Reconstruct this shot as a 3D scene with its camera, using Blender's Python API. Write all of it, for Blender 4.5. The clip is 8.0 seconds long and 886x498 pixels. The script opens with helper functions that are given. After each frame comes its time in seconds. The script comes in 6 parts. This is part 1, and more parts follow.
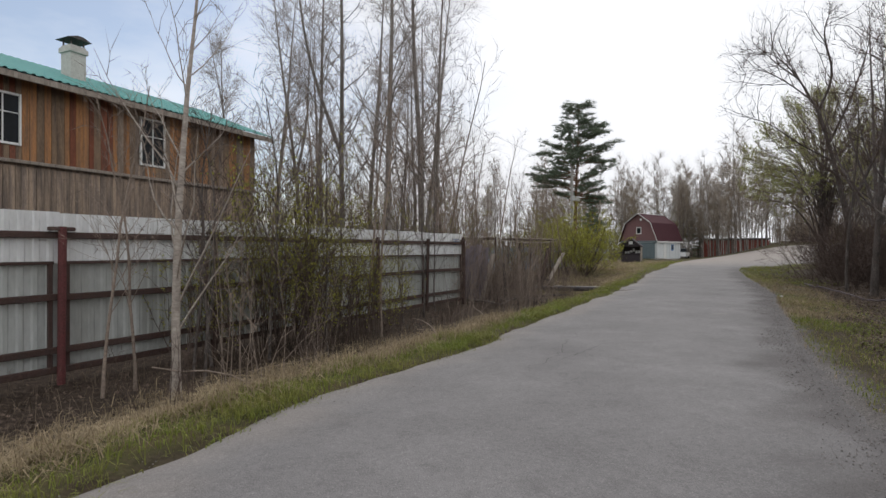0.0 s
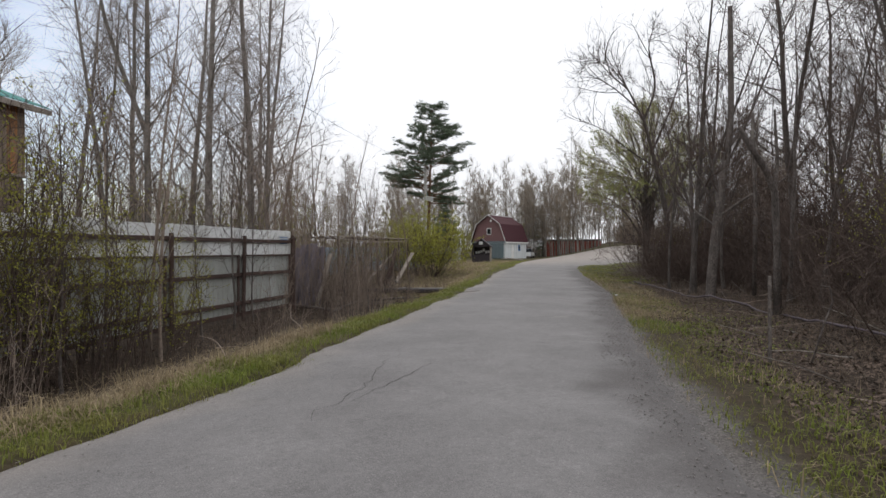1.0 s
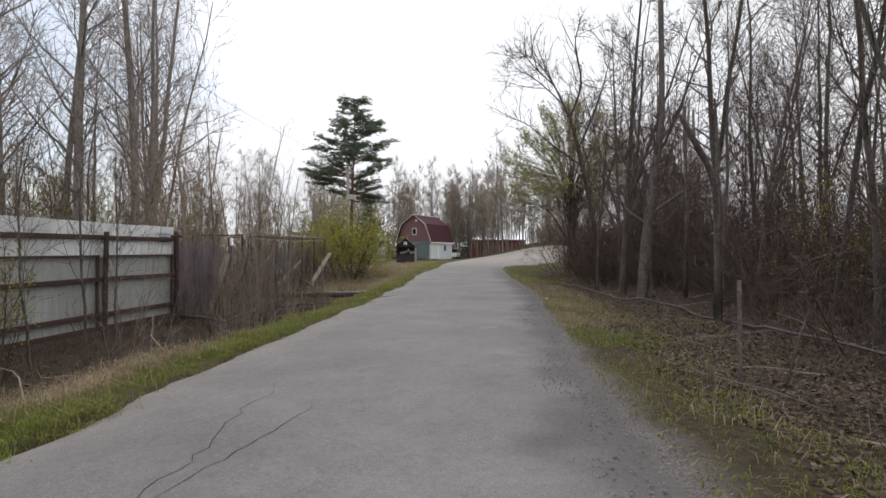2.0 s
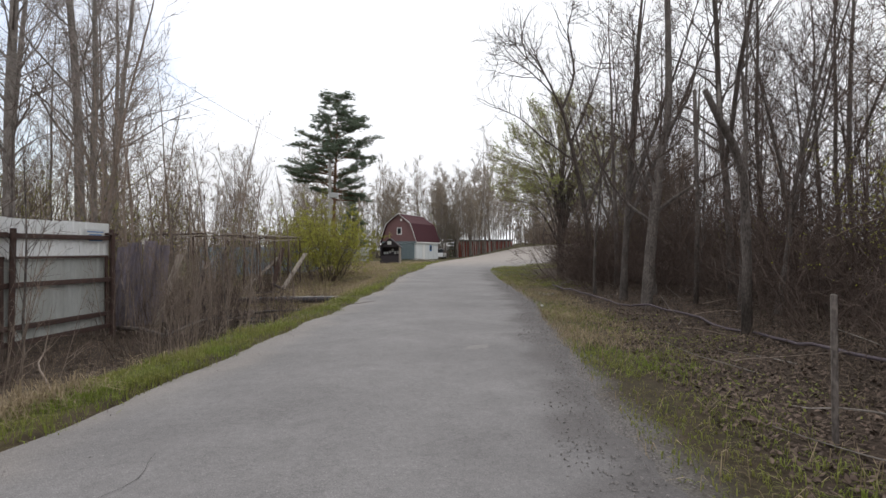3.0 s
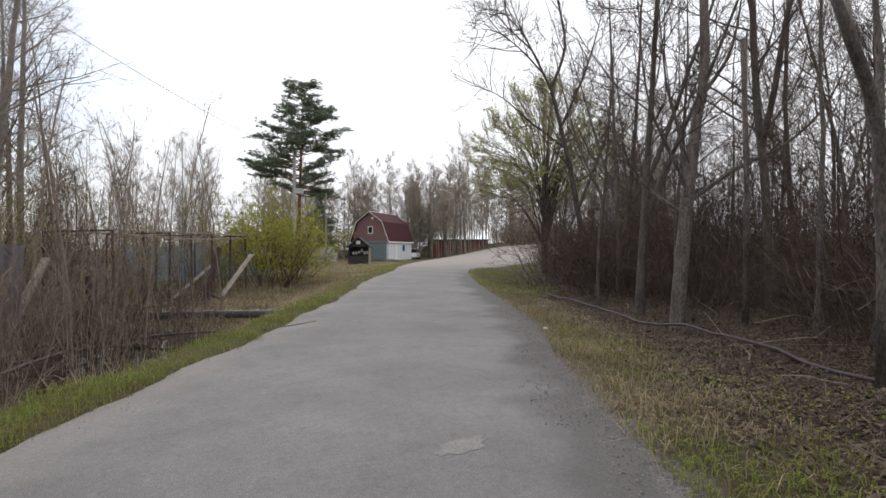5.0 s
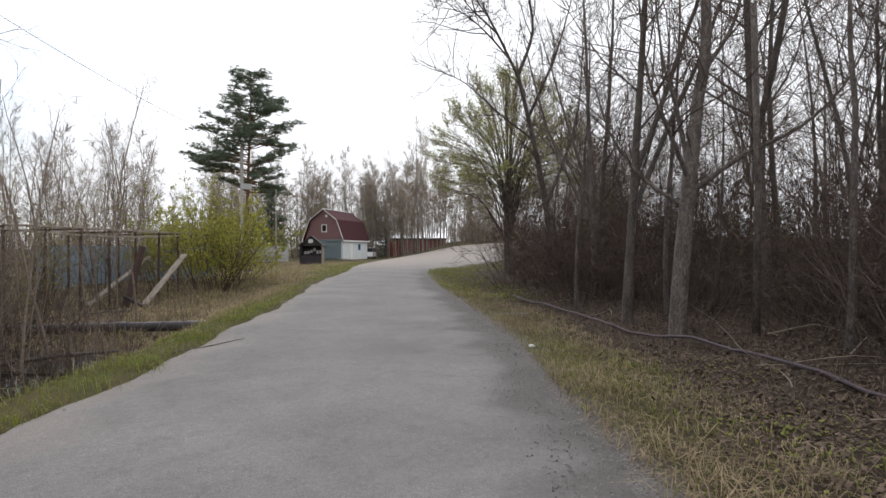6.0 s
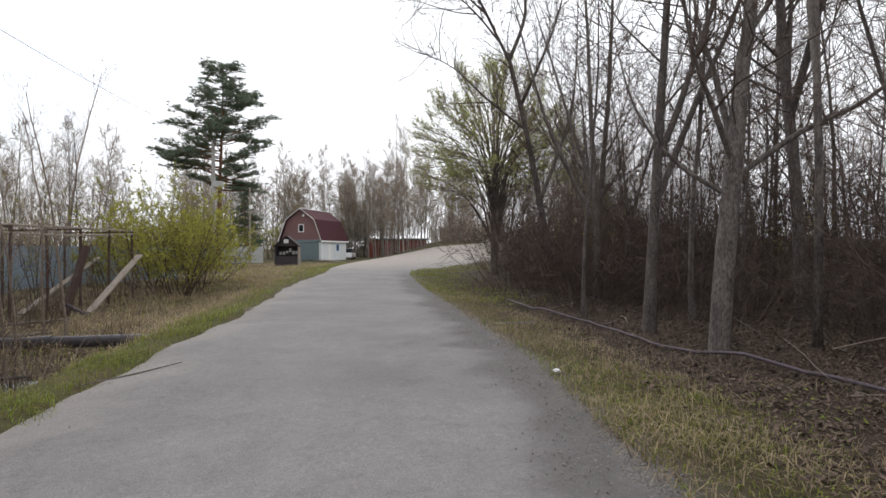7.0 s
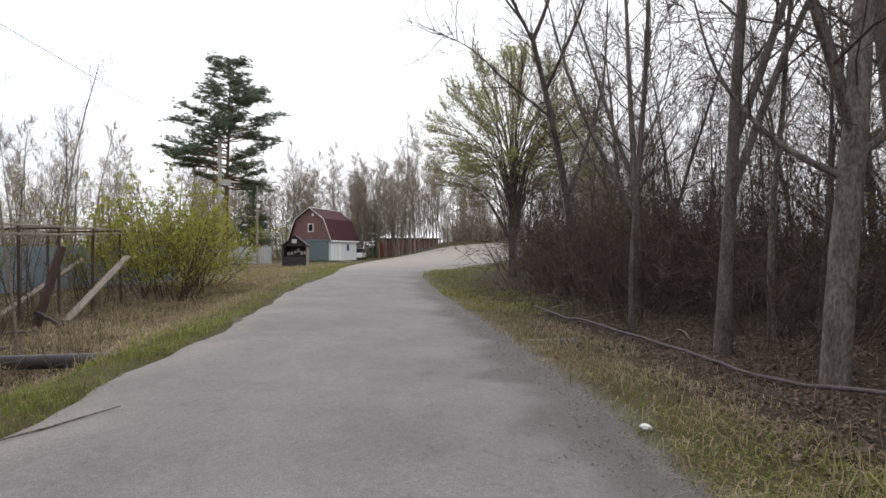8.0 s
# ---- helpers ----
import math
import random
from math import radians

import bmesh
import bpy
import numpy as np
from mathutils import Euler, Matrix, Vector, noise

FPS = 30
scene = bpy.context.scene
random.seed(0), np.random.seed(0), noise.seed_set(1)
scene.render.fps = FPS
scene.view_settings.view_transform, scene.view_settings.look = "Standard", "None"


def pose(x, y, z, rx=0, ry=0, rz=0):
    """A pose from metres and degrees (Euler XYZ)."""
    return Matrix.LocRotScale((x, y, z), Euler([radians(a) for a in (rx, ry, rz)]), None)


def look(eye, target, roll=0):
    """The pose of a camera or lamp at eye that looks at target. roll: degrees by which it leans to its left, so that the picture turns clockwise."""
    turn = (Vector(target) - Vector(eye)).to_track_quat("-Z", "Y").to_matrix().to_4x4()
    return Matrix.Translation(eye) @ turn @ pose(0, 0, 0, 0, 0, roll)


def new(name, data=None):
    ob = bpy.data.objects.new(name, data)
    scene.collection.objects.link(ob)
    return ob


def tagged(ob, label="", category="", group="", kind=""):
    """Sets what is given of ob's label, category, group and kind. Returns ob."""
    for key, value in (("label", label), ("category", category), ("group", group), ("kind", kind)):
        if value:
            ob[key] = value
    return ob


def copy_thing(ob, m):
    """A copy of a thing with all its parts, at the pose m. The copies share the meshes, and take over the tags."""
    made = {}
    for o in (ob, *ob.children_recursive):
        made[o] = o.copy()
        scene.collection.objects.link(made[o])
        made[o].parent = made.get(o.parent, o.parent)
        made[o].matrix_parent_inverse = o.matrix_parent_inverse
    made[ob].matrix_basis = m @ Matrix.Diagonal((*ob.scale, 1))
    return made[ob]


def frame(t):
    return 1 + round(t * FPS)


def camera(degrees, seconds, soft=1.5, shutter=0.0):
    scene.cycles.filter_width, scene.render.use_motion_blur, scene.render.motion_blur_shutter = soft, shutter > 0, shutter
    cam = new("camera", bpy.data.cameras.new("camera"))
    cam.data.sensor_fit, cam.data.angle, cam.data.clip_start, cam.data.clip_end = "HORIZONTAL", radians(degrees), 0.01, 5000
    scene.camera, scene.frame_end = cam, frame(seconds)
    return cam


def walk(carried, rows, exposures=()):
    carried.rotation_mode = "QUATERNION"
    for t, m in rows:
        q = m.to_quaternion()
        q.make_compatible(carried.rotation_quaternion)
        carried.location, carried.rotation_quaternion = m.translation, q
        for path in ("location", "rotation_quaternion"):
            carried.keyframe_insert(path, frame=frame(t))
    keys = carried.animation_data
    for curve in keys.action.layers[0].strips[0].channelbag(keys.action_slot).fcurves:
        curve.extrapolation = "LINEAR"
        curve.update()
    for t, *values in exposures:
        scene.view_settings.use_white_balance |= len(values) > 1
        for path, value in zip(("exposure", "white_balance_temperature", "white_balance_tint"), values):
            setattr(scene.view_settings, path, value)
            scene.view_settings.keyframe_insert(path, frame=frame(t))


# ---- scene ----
cam = camera(78.6, 8.0)
METRES, EYE, TILT, LEAN, TURN = 13.5, 1.293, 0.0, 0.0, 0.0
ROWS = [
    (0.0, 0.0, 0.0, 0.0, 0.0, 0.0, -0.0),
    (0.5, 0.0317, 0.0558, -0.0029, -7.4, 0.11, 0.04),
    (1.0, 0.0607, 0.1188, -0.0029, -14.86, 0.06, 0.05),
    (1.5, 0.0863, 0.1697, -0.0058, -19.57, 0.16, 0.02),
    (2.0, 0.1132, 0.2287, -0.0046, -22.62, 0.11, 0.01),
    (3.5, 0.1946, 0.3944, -0.0034, -24.24, 0.08, -0.01),
    (4.0, 0.2212, 0.4532, -0.0018, -24.66, 0.03, -0.02),
    (4.5, 0.2512, 0.5057, -0.0018, -25.26, 0.12, -0.01),
    (6.0, 0.3334, 0.679, -0.0018, -31.3, -0.02, 0.03),
    (6.5, 0.3601, 0.7333, -0.0042, -33.17, 0.12, 0.11),
    (7.0, 0.3835, 0.7884, -0.0049, -33.46, 0.06, 0.12),
    (7.5, 0.412, 0.8411, -0.0041, -33.3, 0.12, 0.15),
    (8.0, 0.4389, 0.8967, -0.0036, -32.3, 0.03, 0.2),
]
walk(cam, [(t, pose(0, 0, EYE, TILT, LEAN, TURN) @ pose(METRES * x, METRES * y, METRES * z, 90 + pitch, roll, yaw)) for t, x, y, z, yaw, pitch, roll in ROWS],
     [(0.0, -0.42), (2.0, -0.26), (3.5, -0.18), (6.0, -0.12), (8.0, -0.02)])


# ---- world, sun, exposure ----
world = bpy.data.worlds.new("overcast_sky")
scene.world = world
world.use_nodes = True
wt = world.node_tree
wt.nodes.clear()
w_out = wt.nodes.new("ShaderNodeOutputWorld")
w_bg = wt.nodes.new("ShaderNodeBackground")
w_sky = wt.nodes.new("ShaderNodeTexSky")
w_sky.sky_type = "NISHITA"
w_sky.sun_disc = False
w_sky.sun_elevation = radians(42)
w_sky.sun_rotation = radians(18)
w_co = wt.nodes.new("ShaderNodeTexCoord")
w_map = wt.nodes.new("ShaderNodeMapping")
w_map.inputs["Scale"].default_value = (1.0, 1.0, 2.4)
w_noise = wt.nodes.new("ShaderNodeTexNoise")
w_noise.inputs["Scale"].default_value = 2.6
w_noise.inputs["Detail"].default_value = 6.0
w_noise.inputs["Roughness"].default_value = 0.55
w_dot = wt.nodes.new("ShaderNodeVectorMath")
w_dot.operation = "DOT_PRODUCT"
w_dot.inputs[1].default_value = Vector((-0.50, 0.80, 0.26)).normalized()
w_add = wt.nodes.new("ShaderNodeMath")
w_add.operation = "MULTIPLY_ADD"
w_add.inputs[1].default_value = 2.0
w_ramp = wt.nodes.new("ShaderNodeMapRange")
w_ramp.inputs["From Min"].default_value = 2.12
w_ramp.inputs["From Max"].default_value = 2.62
w_ramp.inputs["To Min"].default_value = 1.0
w_ramp.inputs["To Max"].default_value = 0.18
w_scale = wt.nodes.new("ShaderNodeVectorMath")
w_scale.operation = "SCALE"
w_scale.inputs["Scale"].default_value = 0.165
w_mix = wt.nodes.new("ShaderNodeMix")
w_mix.data_type = "RGBA"
w_mix.inputs["B"].default_value = (1.36, 1.38, 1.44, 1)
for a, b in (
    (w_co.outputs["Generated"], w_map.inputs["Vector"]), (w_map.outputs[0], w_noise.inputs["Vector"]),
    (w_co.outputs["Generated"], w_dot.inputs[0]), (w_dot.outputs["Value"], w_add.inputs[0]), (w_noise.outputs["Fac"], w_add.inputs[2]),
    (w_add.outputs[0], w_ramp.inputs["Value"]), (w_ramp.outputs[0], w_mix.inputs["Factor"]),
    (w_sky.outputs[0], w_scale.inputs[0]), (w_scale.outputs[0], w_mix.inputs["A"]), (w_mix.outputs["Result"], w_bg.inputs["Color"]), (w_bg.outputs[0], w_out.inputs[0])):
    wt.links.new(a, b)
w_bg.inputs["Strength"].default_value = 1.0
sun = new("sun", bpy.data.lights.new("sun", "SUN"))
sun.data.energy, sun.data.angle, sun.data.color = 1.7, radians(30), (1.0, 0.97, 0.94)
sun.matrix_world = look((20, 60, 60), (0, 0, 0))


# ---- materials ----
def material(name, base, rough=0.8, metal=0.0, spots=None, scale=6.0, amount=0.5, fine=60.0, fine_amount=0.25, bump=0.2, stretch=(1, 1, 1), each=0.0, bump_scale=None, translucent=0.0):
    """Base colour broken by a coarse noise towards the spots colour and by a fine grain; each: how far alike pieces differ."""
    m = bpy.data.materials.new(name)
    m.use_nodes = True
    nt = m.node_tree
    n, link = nt.nodes, nt.links.new
    bsdf = n["Principled BSDF"]
    bsdf.inputs["Roughness"].default_value = rough
    bsdf.inputs["Metallic"].default_value = metal
    if rough >= 0.6:
        bsdf.inputs["Specular IOR Level"].default_value = 0.2
    co = n.new("ShaderNodeTexCoord")
    mp = n.new("ShaderNodeMapping")
    mp.inputs["Scale"].default_value = stretch
    if each:
        who = n.new("ShaderNodeObjectInfo")
        far = n.new("ShaderNodeMath")
        far.operation = "MULTIPLY"
        far.inputs[1].default_value = 37.0
        link(who.outputs["Random"], far.inputs[0])
        off = n.new("ShaderNodeVectorMath")
        link(co.outputs["Object"], off.inputs[0])
        link(far.outputs[0], off.inputs[1])
        link(off.outputs[0], mp.inputs["Vector"])
    else:
        link(co.outputs["Object"], mp.inputs["Vector"])
    big = n.new("ShaderNodeTexNoise")
    big.inputs["Scale"].default_value, big.inputs["Detail"].default_value, big.inputs["Roughness"].default_value = scale, 5.0, 0.6
    link(mp.outputs[0], big.inputs["Vector"])
    small = n.new("ShaderNodeTexNoise")
    small.inputs["Scale"].default_value, small.inputs["Detail"].default_value = fine, 3.0
    link(mp.outputs[0], small.inputs["Vector"])
    rng_ = n.new("ShaderNodeMapRange")
    rng_.inputs["From Min"].default_value, rng_.inputs["From Max"].default_value = 0.5 - 0.35 * (1.1 - amount), 0.5 + 0.35 * (1.1 - amount)
    rng_.inputs["To Max"].default_value = amount
    link(big.outputs["Fac"], rng_.inputs["Value"])
    mix = n.new("ShaderNodeMix")
    mix.data_type = "RGBA"
    mix.inputs["A"].default_value = (*base, 1)
    mix.inputs["B"].default_value = (*(spots or [c * 0.6 for c in base]), 1)
    link(rng_.outputs[0], mix.inputs["Factor"])
    val = n.new("ShaderNodeMapRange")
    val.inputs["From Min"].default_value, val.inputs["From Max"].default_value = 0.3, 0.7
    val.inputs["To Min"].default_value, val.inputs["To Max"].default_value = 1 - fine_amount, 1 + fine_amount
    link(small.outputs["Fac"], val.inputs["Value"])
    hsv = n.new("ShaderNodeHueSaturation")
    link(mix.outputs["Result"], hsv.inputs["Color"])
    if each:
        inf = n.new("ShaderNodeObjectInfo")
        geo = n.new("ShaderNodeNewGeometry")
        both = n.new("ShaderNodeMath")
        both.operation = "ADD"
        link(inf.outputs["Random"], both.inputs[0])
        link(geo.outputs["Random Per Island"], both.inputs[1])
        er = n.new("ShaderNodeMapRange")
        er.inputs["From Max"].default_value = 2.0
        er.inputs["To Min"].default_value, er.inputs["To Max"].default_value = 1 - each, 1 + each
        link(both.outputs[0], er.inputs["Value"])
        mul = n.new("ShaderNodeMath")
        mul.operation = "MULTIPLY"
        link(er.outputs[0], mul.inputs[0])
        link(val.outputs[0], mul.inputs[1])
        link(mul.outputs[0], hsv.inputs["Value"])
    else:
        link(val.outputs[0], hsv.inputs["Value"])
    link(hsv.outputs["Color"], bsdf.inputs["Base Color"])
    if bump:
        bp = n.new("ShaderNodeBump")
        bp.inputs["Strength"].default_value, bp.inputs["Distance"].default_value = bump, 0.01
        link(small.outputs["Fac"], bp.inputs["Height"])
        link(bp.outputs[0], bsdf.inputs["Normal"])
    if translucent:
        tr = n.new("ShaderNodeBsdfTranslucent")
        link(hsv.outputs["Color"], tr.inputs["Color"])
        ms = n.new("ShaderNodeMixShader")
        ms.inputs[0].default_value = translucent
        link(bsdf.outputs[0], ms.inputs[1])
        link(tr.outputs[0], ms.inputs[2])
        link(ms.outputs[0], n["Material Output"].inputs["Surface"])
    return m


BARK = material("grey_bark", (0.142, 0.122, 0.110), 0.9, spots=(0.052, 0.044, 0.039), scale=7, amount=0.7, fine=45, fine_amount=0.45, stretch=(1, 1, 0.4), bump=0.6, each=0.25)
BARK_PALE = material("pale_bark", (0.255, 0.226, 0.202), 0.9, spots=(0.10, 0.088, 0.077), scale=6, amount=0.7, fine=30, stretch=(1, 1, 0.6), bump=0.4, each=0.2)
BIRCH = material("young_birch_bark", (0.42, 0.37, 0.32), 0.8, spots=(0.17, 0.14, 0.12), scale=5, amount=0.6, fine=30, stretch=(0.6, 0.6, 1.6), bump=0.3)
TWIG = material("brown_twig", (0.112, 0.082, 0.068), 0.85, spots=(0.058, 0.042, 0.035), scale=2, fine=20, bump=0, each=0.3)
TWIG_GREY = material("grey_twig", (0.27, 0.215, 0.175), 0.85, spots=(0.15, 0.115, 0.095), scale=2, fine=20, bump=0, each=0.3)
TWIG_BIRCH = material("pale_grey_twig", (0.32, 0.275, 0.25), 0.85, spots=(0.18, 0.15, 0.135), scale=2, fine=20, bump=0, each=0.3)
# brown twig with the shade between crowded stems put into its colour
TWIG_SHADED = material("shaded_brown_twig", (0.075, 0.050, 0.042), 0.85, spots=(0.044, 0.030, 0.025), scale=2, fine=20, bump=0, each=0.3)
# far twigs: brown lightened beyond the wood's own tone to offset backlight
TWIG_FAR = material("lightened_far_twig", (0.34, 0.285, 0.225), 0.85, spots=(0.22, 0.18, 0.14), scale=0.4, fine=8, bump=0, each=0.25)
TWIG_DRY = material("dry_stalk", (0.17, 0.13, 0.095), 0.9, spots=(0.08, 0.06, 0.045), scale=3, fine=20, bump=0, each=0.35)
LEAF = material("young_leaf", (0.34, 0.33, 0.062), 0.6, spots=(0.19, 0.205, 0.042), scale=2, fine=20, bump=0, each=0.35, translucent=0.4)
LEAF_PALE = material("budding_leaf", (0.34, 0.36, 0.12), 0.6, spots=(0.22, 0.24, 0.08), scale=2, fine=20, bump=0, each=0.3, translucent=0.4)
NEEDLE = material("pine_needles", (0.13, 0.16, 0.112), 0.7, spots=(0.09, 0.112, 0.078), scale=1, fine=20, bump=0, each=0.35, translucent=0.5)
PINE_BARK = material("pine_bark", (0.19, 0.10, 0.06), 0.9, spots=(0.09, 0.06, 0.045), scale=3, fine=25, bump=0.5)
ASPHALT = material("worn_asphalt", (0.185, 0.172, 0.165), 0.93, spots=(0.15, 0.138, 0.13), scale=0.5, amount=0.6, fine=90, fine_amount=0.16, bump=0.5)
ASPHALT_PATCH = material("pale_road_patch", (0.222, 0.21, 0.203), 0.95, scale=6, amount=0.4, fine=80, bump=0.4)
STONE = material("road_gravel", (0.24, 0.22, 0.21), 0.9, spots=(0.14, 0.13, 0.125), scale=8, fine=60, bump=0.3, each=0.5)
GRASS = material("green_grass", (0.18, 0.225, 0.04), 0.7, spots=(0.23, 0.20, 0.07), scale=1.8, amount=0.7, fine=10, bump=0, each=0.4, translucent=0.3)
STRAW = material("dry_grass", (0.37, 0.295, 0.185), 0.8, spots=(0.17, 0.125, 0.078), scale=1.5, amount=0.7, fine=10, bump=0, each=0.4, translucent=0.2)
LITTER = material("dead_leaves", (0.112, 0.081, 0.063), 0.85, spots=(0.045, 0.032, 0.025), scale=2, amount=0.7, fine=30, bump=0, each=0.75)
SHEET_WHITE = material("weathered_white_sheet_metal", (0.80, 0.81, 0.81), 0.5, 0.1, spots=(0.60, 0.60, 0.57), scale=1.3, amount=0.6, fine=25, fine_amount=0.06, stretch=(1, 1, 0.35), bump=0.05, each=0.08)
SHEET_GREY = material("weathered_grey_sheet_metal", (0.46, 0.475, 0.455), 0.55, 0.1, spots=(0.31, 0.31, 0.28), scale=1.5, amount=0.7, fine=25, fine_amount=0.08, stretch=(1, 1, 0.3), bump=0.05, each=0.10)
STEEL = material("rusty_dark_steel", (0.075, 0.055, 0.05), 0.75, 0.2, spots=(0.11, 0.055, 0.04), scale=9, fine=60, bump=0.4, each=0.15)
RED_STEEL = material("red_primed_steel", (0.15, 0.05, 0.05), 0.7, 0.1, spots=(0.08, 0.045, 0.04), scale=8, fine=60, bump=0.3)
PLANK = material("weathered_brown_plank", (0.38, 0.185, 0.08), 0.85, spots=(0.17, 0.11, 0.075), scale=2.2, amount=0.8, fine=30, fine_amount=0.25, stretch=(4, 4, 0.35), bump=0.4, each=0.38)
PLANK_RED = material("dark_red_brown_plank", (0.23, 0.085, 0.05), 0.85, spots=(0.11, 0.06, 0.045), scale=2.2, amount=0.8, fine=30, fine_amount=0.3, stretch=(4, 4, 0.35), bump=0.4, each=0.4)
PLANK_DULL = material("dull_brown_plank", (0.27, 0.185, 0.12), 0.85, spots=(0.14, 0.105, 0.08), scale=2.2, amount=0.8, fine=30, fine_amount=0.3, stretch=(4, 4, 0.35), bump=0.4, each=0.45)
PLANK_GREY = material("grey_weathered_plank", (0.33, 0.25, 0.185), 0.9, spots=(0.12, 0.10, 0.09), scale=2.2, amount=0.8, fine=30, fine_amount=0.25, stretch=(4, 4, 0.35), bump=0.4, each=0.38)
TIMBER = material("old_grey_timber", (0.33, 0.29, 0.245), 0.9, spots=(0.17, 0.14, 0.12), scale=3, amount=0.7, fine=30, stretch=(3, 3, 0.5), bump=0.4, each=0.15)
ROOF_GREEN = material("green_roof_sheet", (0.07, 0.29, 0.26), 0.45, 0.2, spots=(0.05, 0.20, 0.18), scale=2, fine=20, fine_amount=0.08, bump=0.05)
BLOCK = material("pale_chimney_brick", (0.56, 0.54, 0.50), 0.9, spots=(0.36, 0.34, 0.30), scale=6, fine=50, bump=0.4, each=0.1)
WHITE_PAINT = material("white_paint", (0.82, 0.82, 0.80), 0.6, spots=(0.6, 0.6, 0.57), scale=4, fine=30, fine_amount=0.06, bump=0.1)
SIDING = material("mauve_brown_siding", (0.22, 0.125, 0.125), 0.7, spots=(0.18, 0.10, 0.10), scale=2, fine=30, fine_amount=0.1, bump=0.1)
ROOF_MAROON = material("maroon_roof_sheet", (0.07, 0.026, 0.032), 0.9, 0.0, spots=(0.055, 0.022, 0.026), scale=2, fine=20, fine_amount=0.1, bump=0.05)
GATE_BLUE = material("grey_blue_garage_gate", (0.17, 0.215, 0.23), 0.7, spots=(0.14, 0.175, 0.185), scale=2, fine=30, fine_amount=0.1, bump=0.1)
BLUE_PAINT = material("blue_window_paint", (0.08, 0.20, 0.42), 0.6, scale=4, fine=30, bump=0.05)
PALE_WALL = material("pale_bluish_wall_panel", (0.70, 0.725, 0.725), 0.8, spots=(0.58, 0.60, 0.60), scale=2, fine=30, fine_amount=0.06, bump=0.1)
PALE_FENCE = material("pale_grey_fence_sheet", (0.46, 0.47, 0.46), 0.7, spots=(0.34, 0.34, 0.33), scale=1.5, fine=30, fine_amount=0.08, bump=0.1)
BLUE_FENCE = material("faded_blue_sheet", (0.26, 0.33, 0.40), 0.65, spots=(0.20, 0.24, 0.28), scale=1.5, fine=30, fine_amount=0.08, bump=0.1)
PURPLE_SHEET = material("dark_violet_grey_sheet", (0.25, 0.22, 0.255), 0.7, 0.1, spots=(0.09, 0.078, 0.085), scale=2, amount=0.7, fine=30, stretch=(2, 2, 0.4), bump=0.2, each=0.1)
KIOSK_DARK = material("dark_brown_boards", (0.05, 0.042, 0.045), 0.8, spots=(0.035, 0.03, 0.032), scale=3, fine=30, bump=0.2)
PAPER = material("white_paper", (0.66, 0.66, 0.64), 0.8, scale=8, fine=30, fine_amount=0.1, bump=0)
TEAL = material("teal_fence_paint", (0.06, 0.24, 0.22), 0.7, scale=2, fine=30, bump=0.1)
RED_PAINT = material("red_fence_paint", (0.33, 0.10, 0.08), 0.8, spots=(0.20, 0.075, 0.06), scale=2, fine=30, bump=0.1)
CONCRETE = material("pole_concrete", (0.40, 0.385, 0.36), 0.9, spots=(0.29, 0.28, 0.26), scale=3, fine=40, bump=0.3)
BLACK_PIPE = material("black_plastic_pipe", (0.030, 0.027, 0.033), 0.5, spots=(0.06, 0.05, 0.05), scale=5, fine=40, bump=0.15)
HOSE = material("dusty_violet_grey_hose", (0.10, 0.08, 0.092), 0.7, spots=(0.06, 0.047, 0.052), scale=6, fine=40, bump=0.15)
WIRE = material("steel_wire", (0.10, 0.09, 0.085), 0.6, 0.4, scale=6, fine=30, bump=0)
GLASS = material("dark_window_glass", (0.02, 0.022, 0.025), 0.3, scale=2, amount=0.2, fine=3, bump=0)
GLASS.node_tree.nodes["Principled BSDF"].inputs["Specular IOR Level"].default_value = 0.12
CRACK = material("dark_crack", (0.045, 0.041, 0.04), 0.95, scale=8, fine=60, bump=0)
CAR_WHITE = material("white_car_paint", (0.75, 0.75, 0.75), 0.3, scale=2, amount=0.1, fine=10, fine_amount=0.02, bump=0)
RUBBER = material("black_rubber", (0.03, 0.03, 0.03), 0.8, scale=4, fine=40, bump=0.1)
WATER = material("ditch_water", (0.02, 0.018, 0.014), 0.04, scale=2, amount=0.3, fine=8, fine_amount=0.1, bump=0.02)


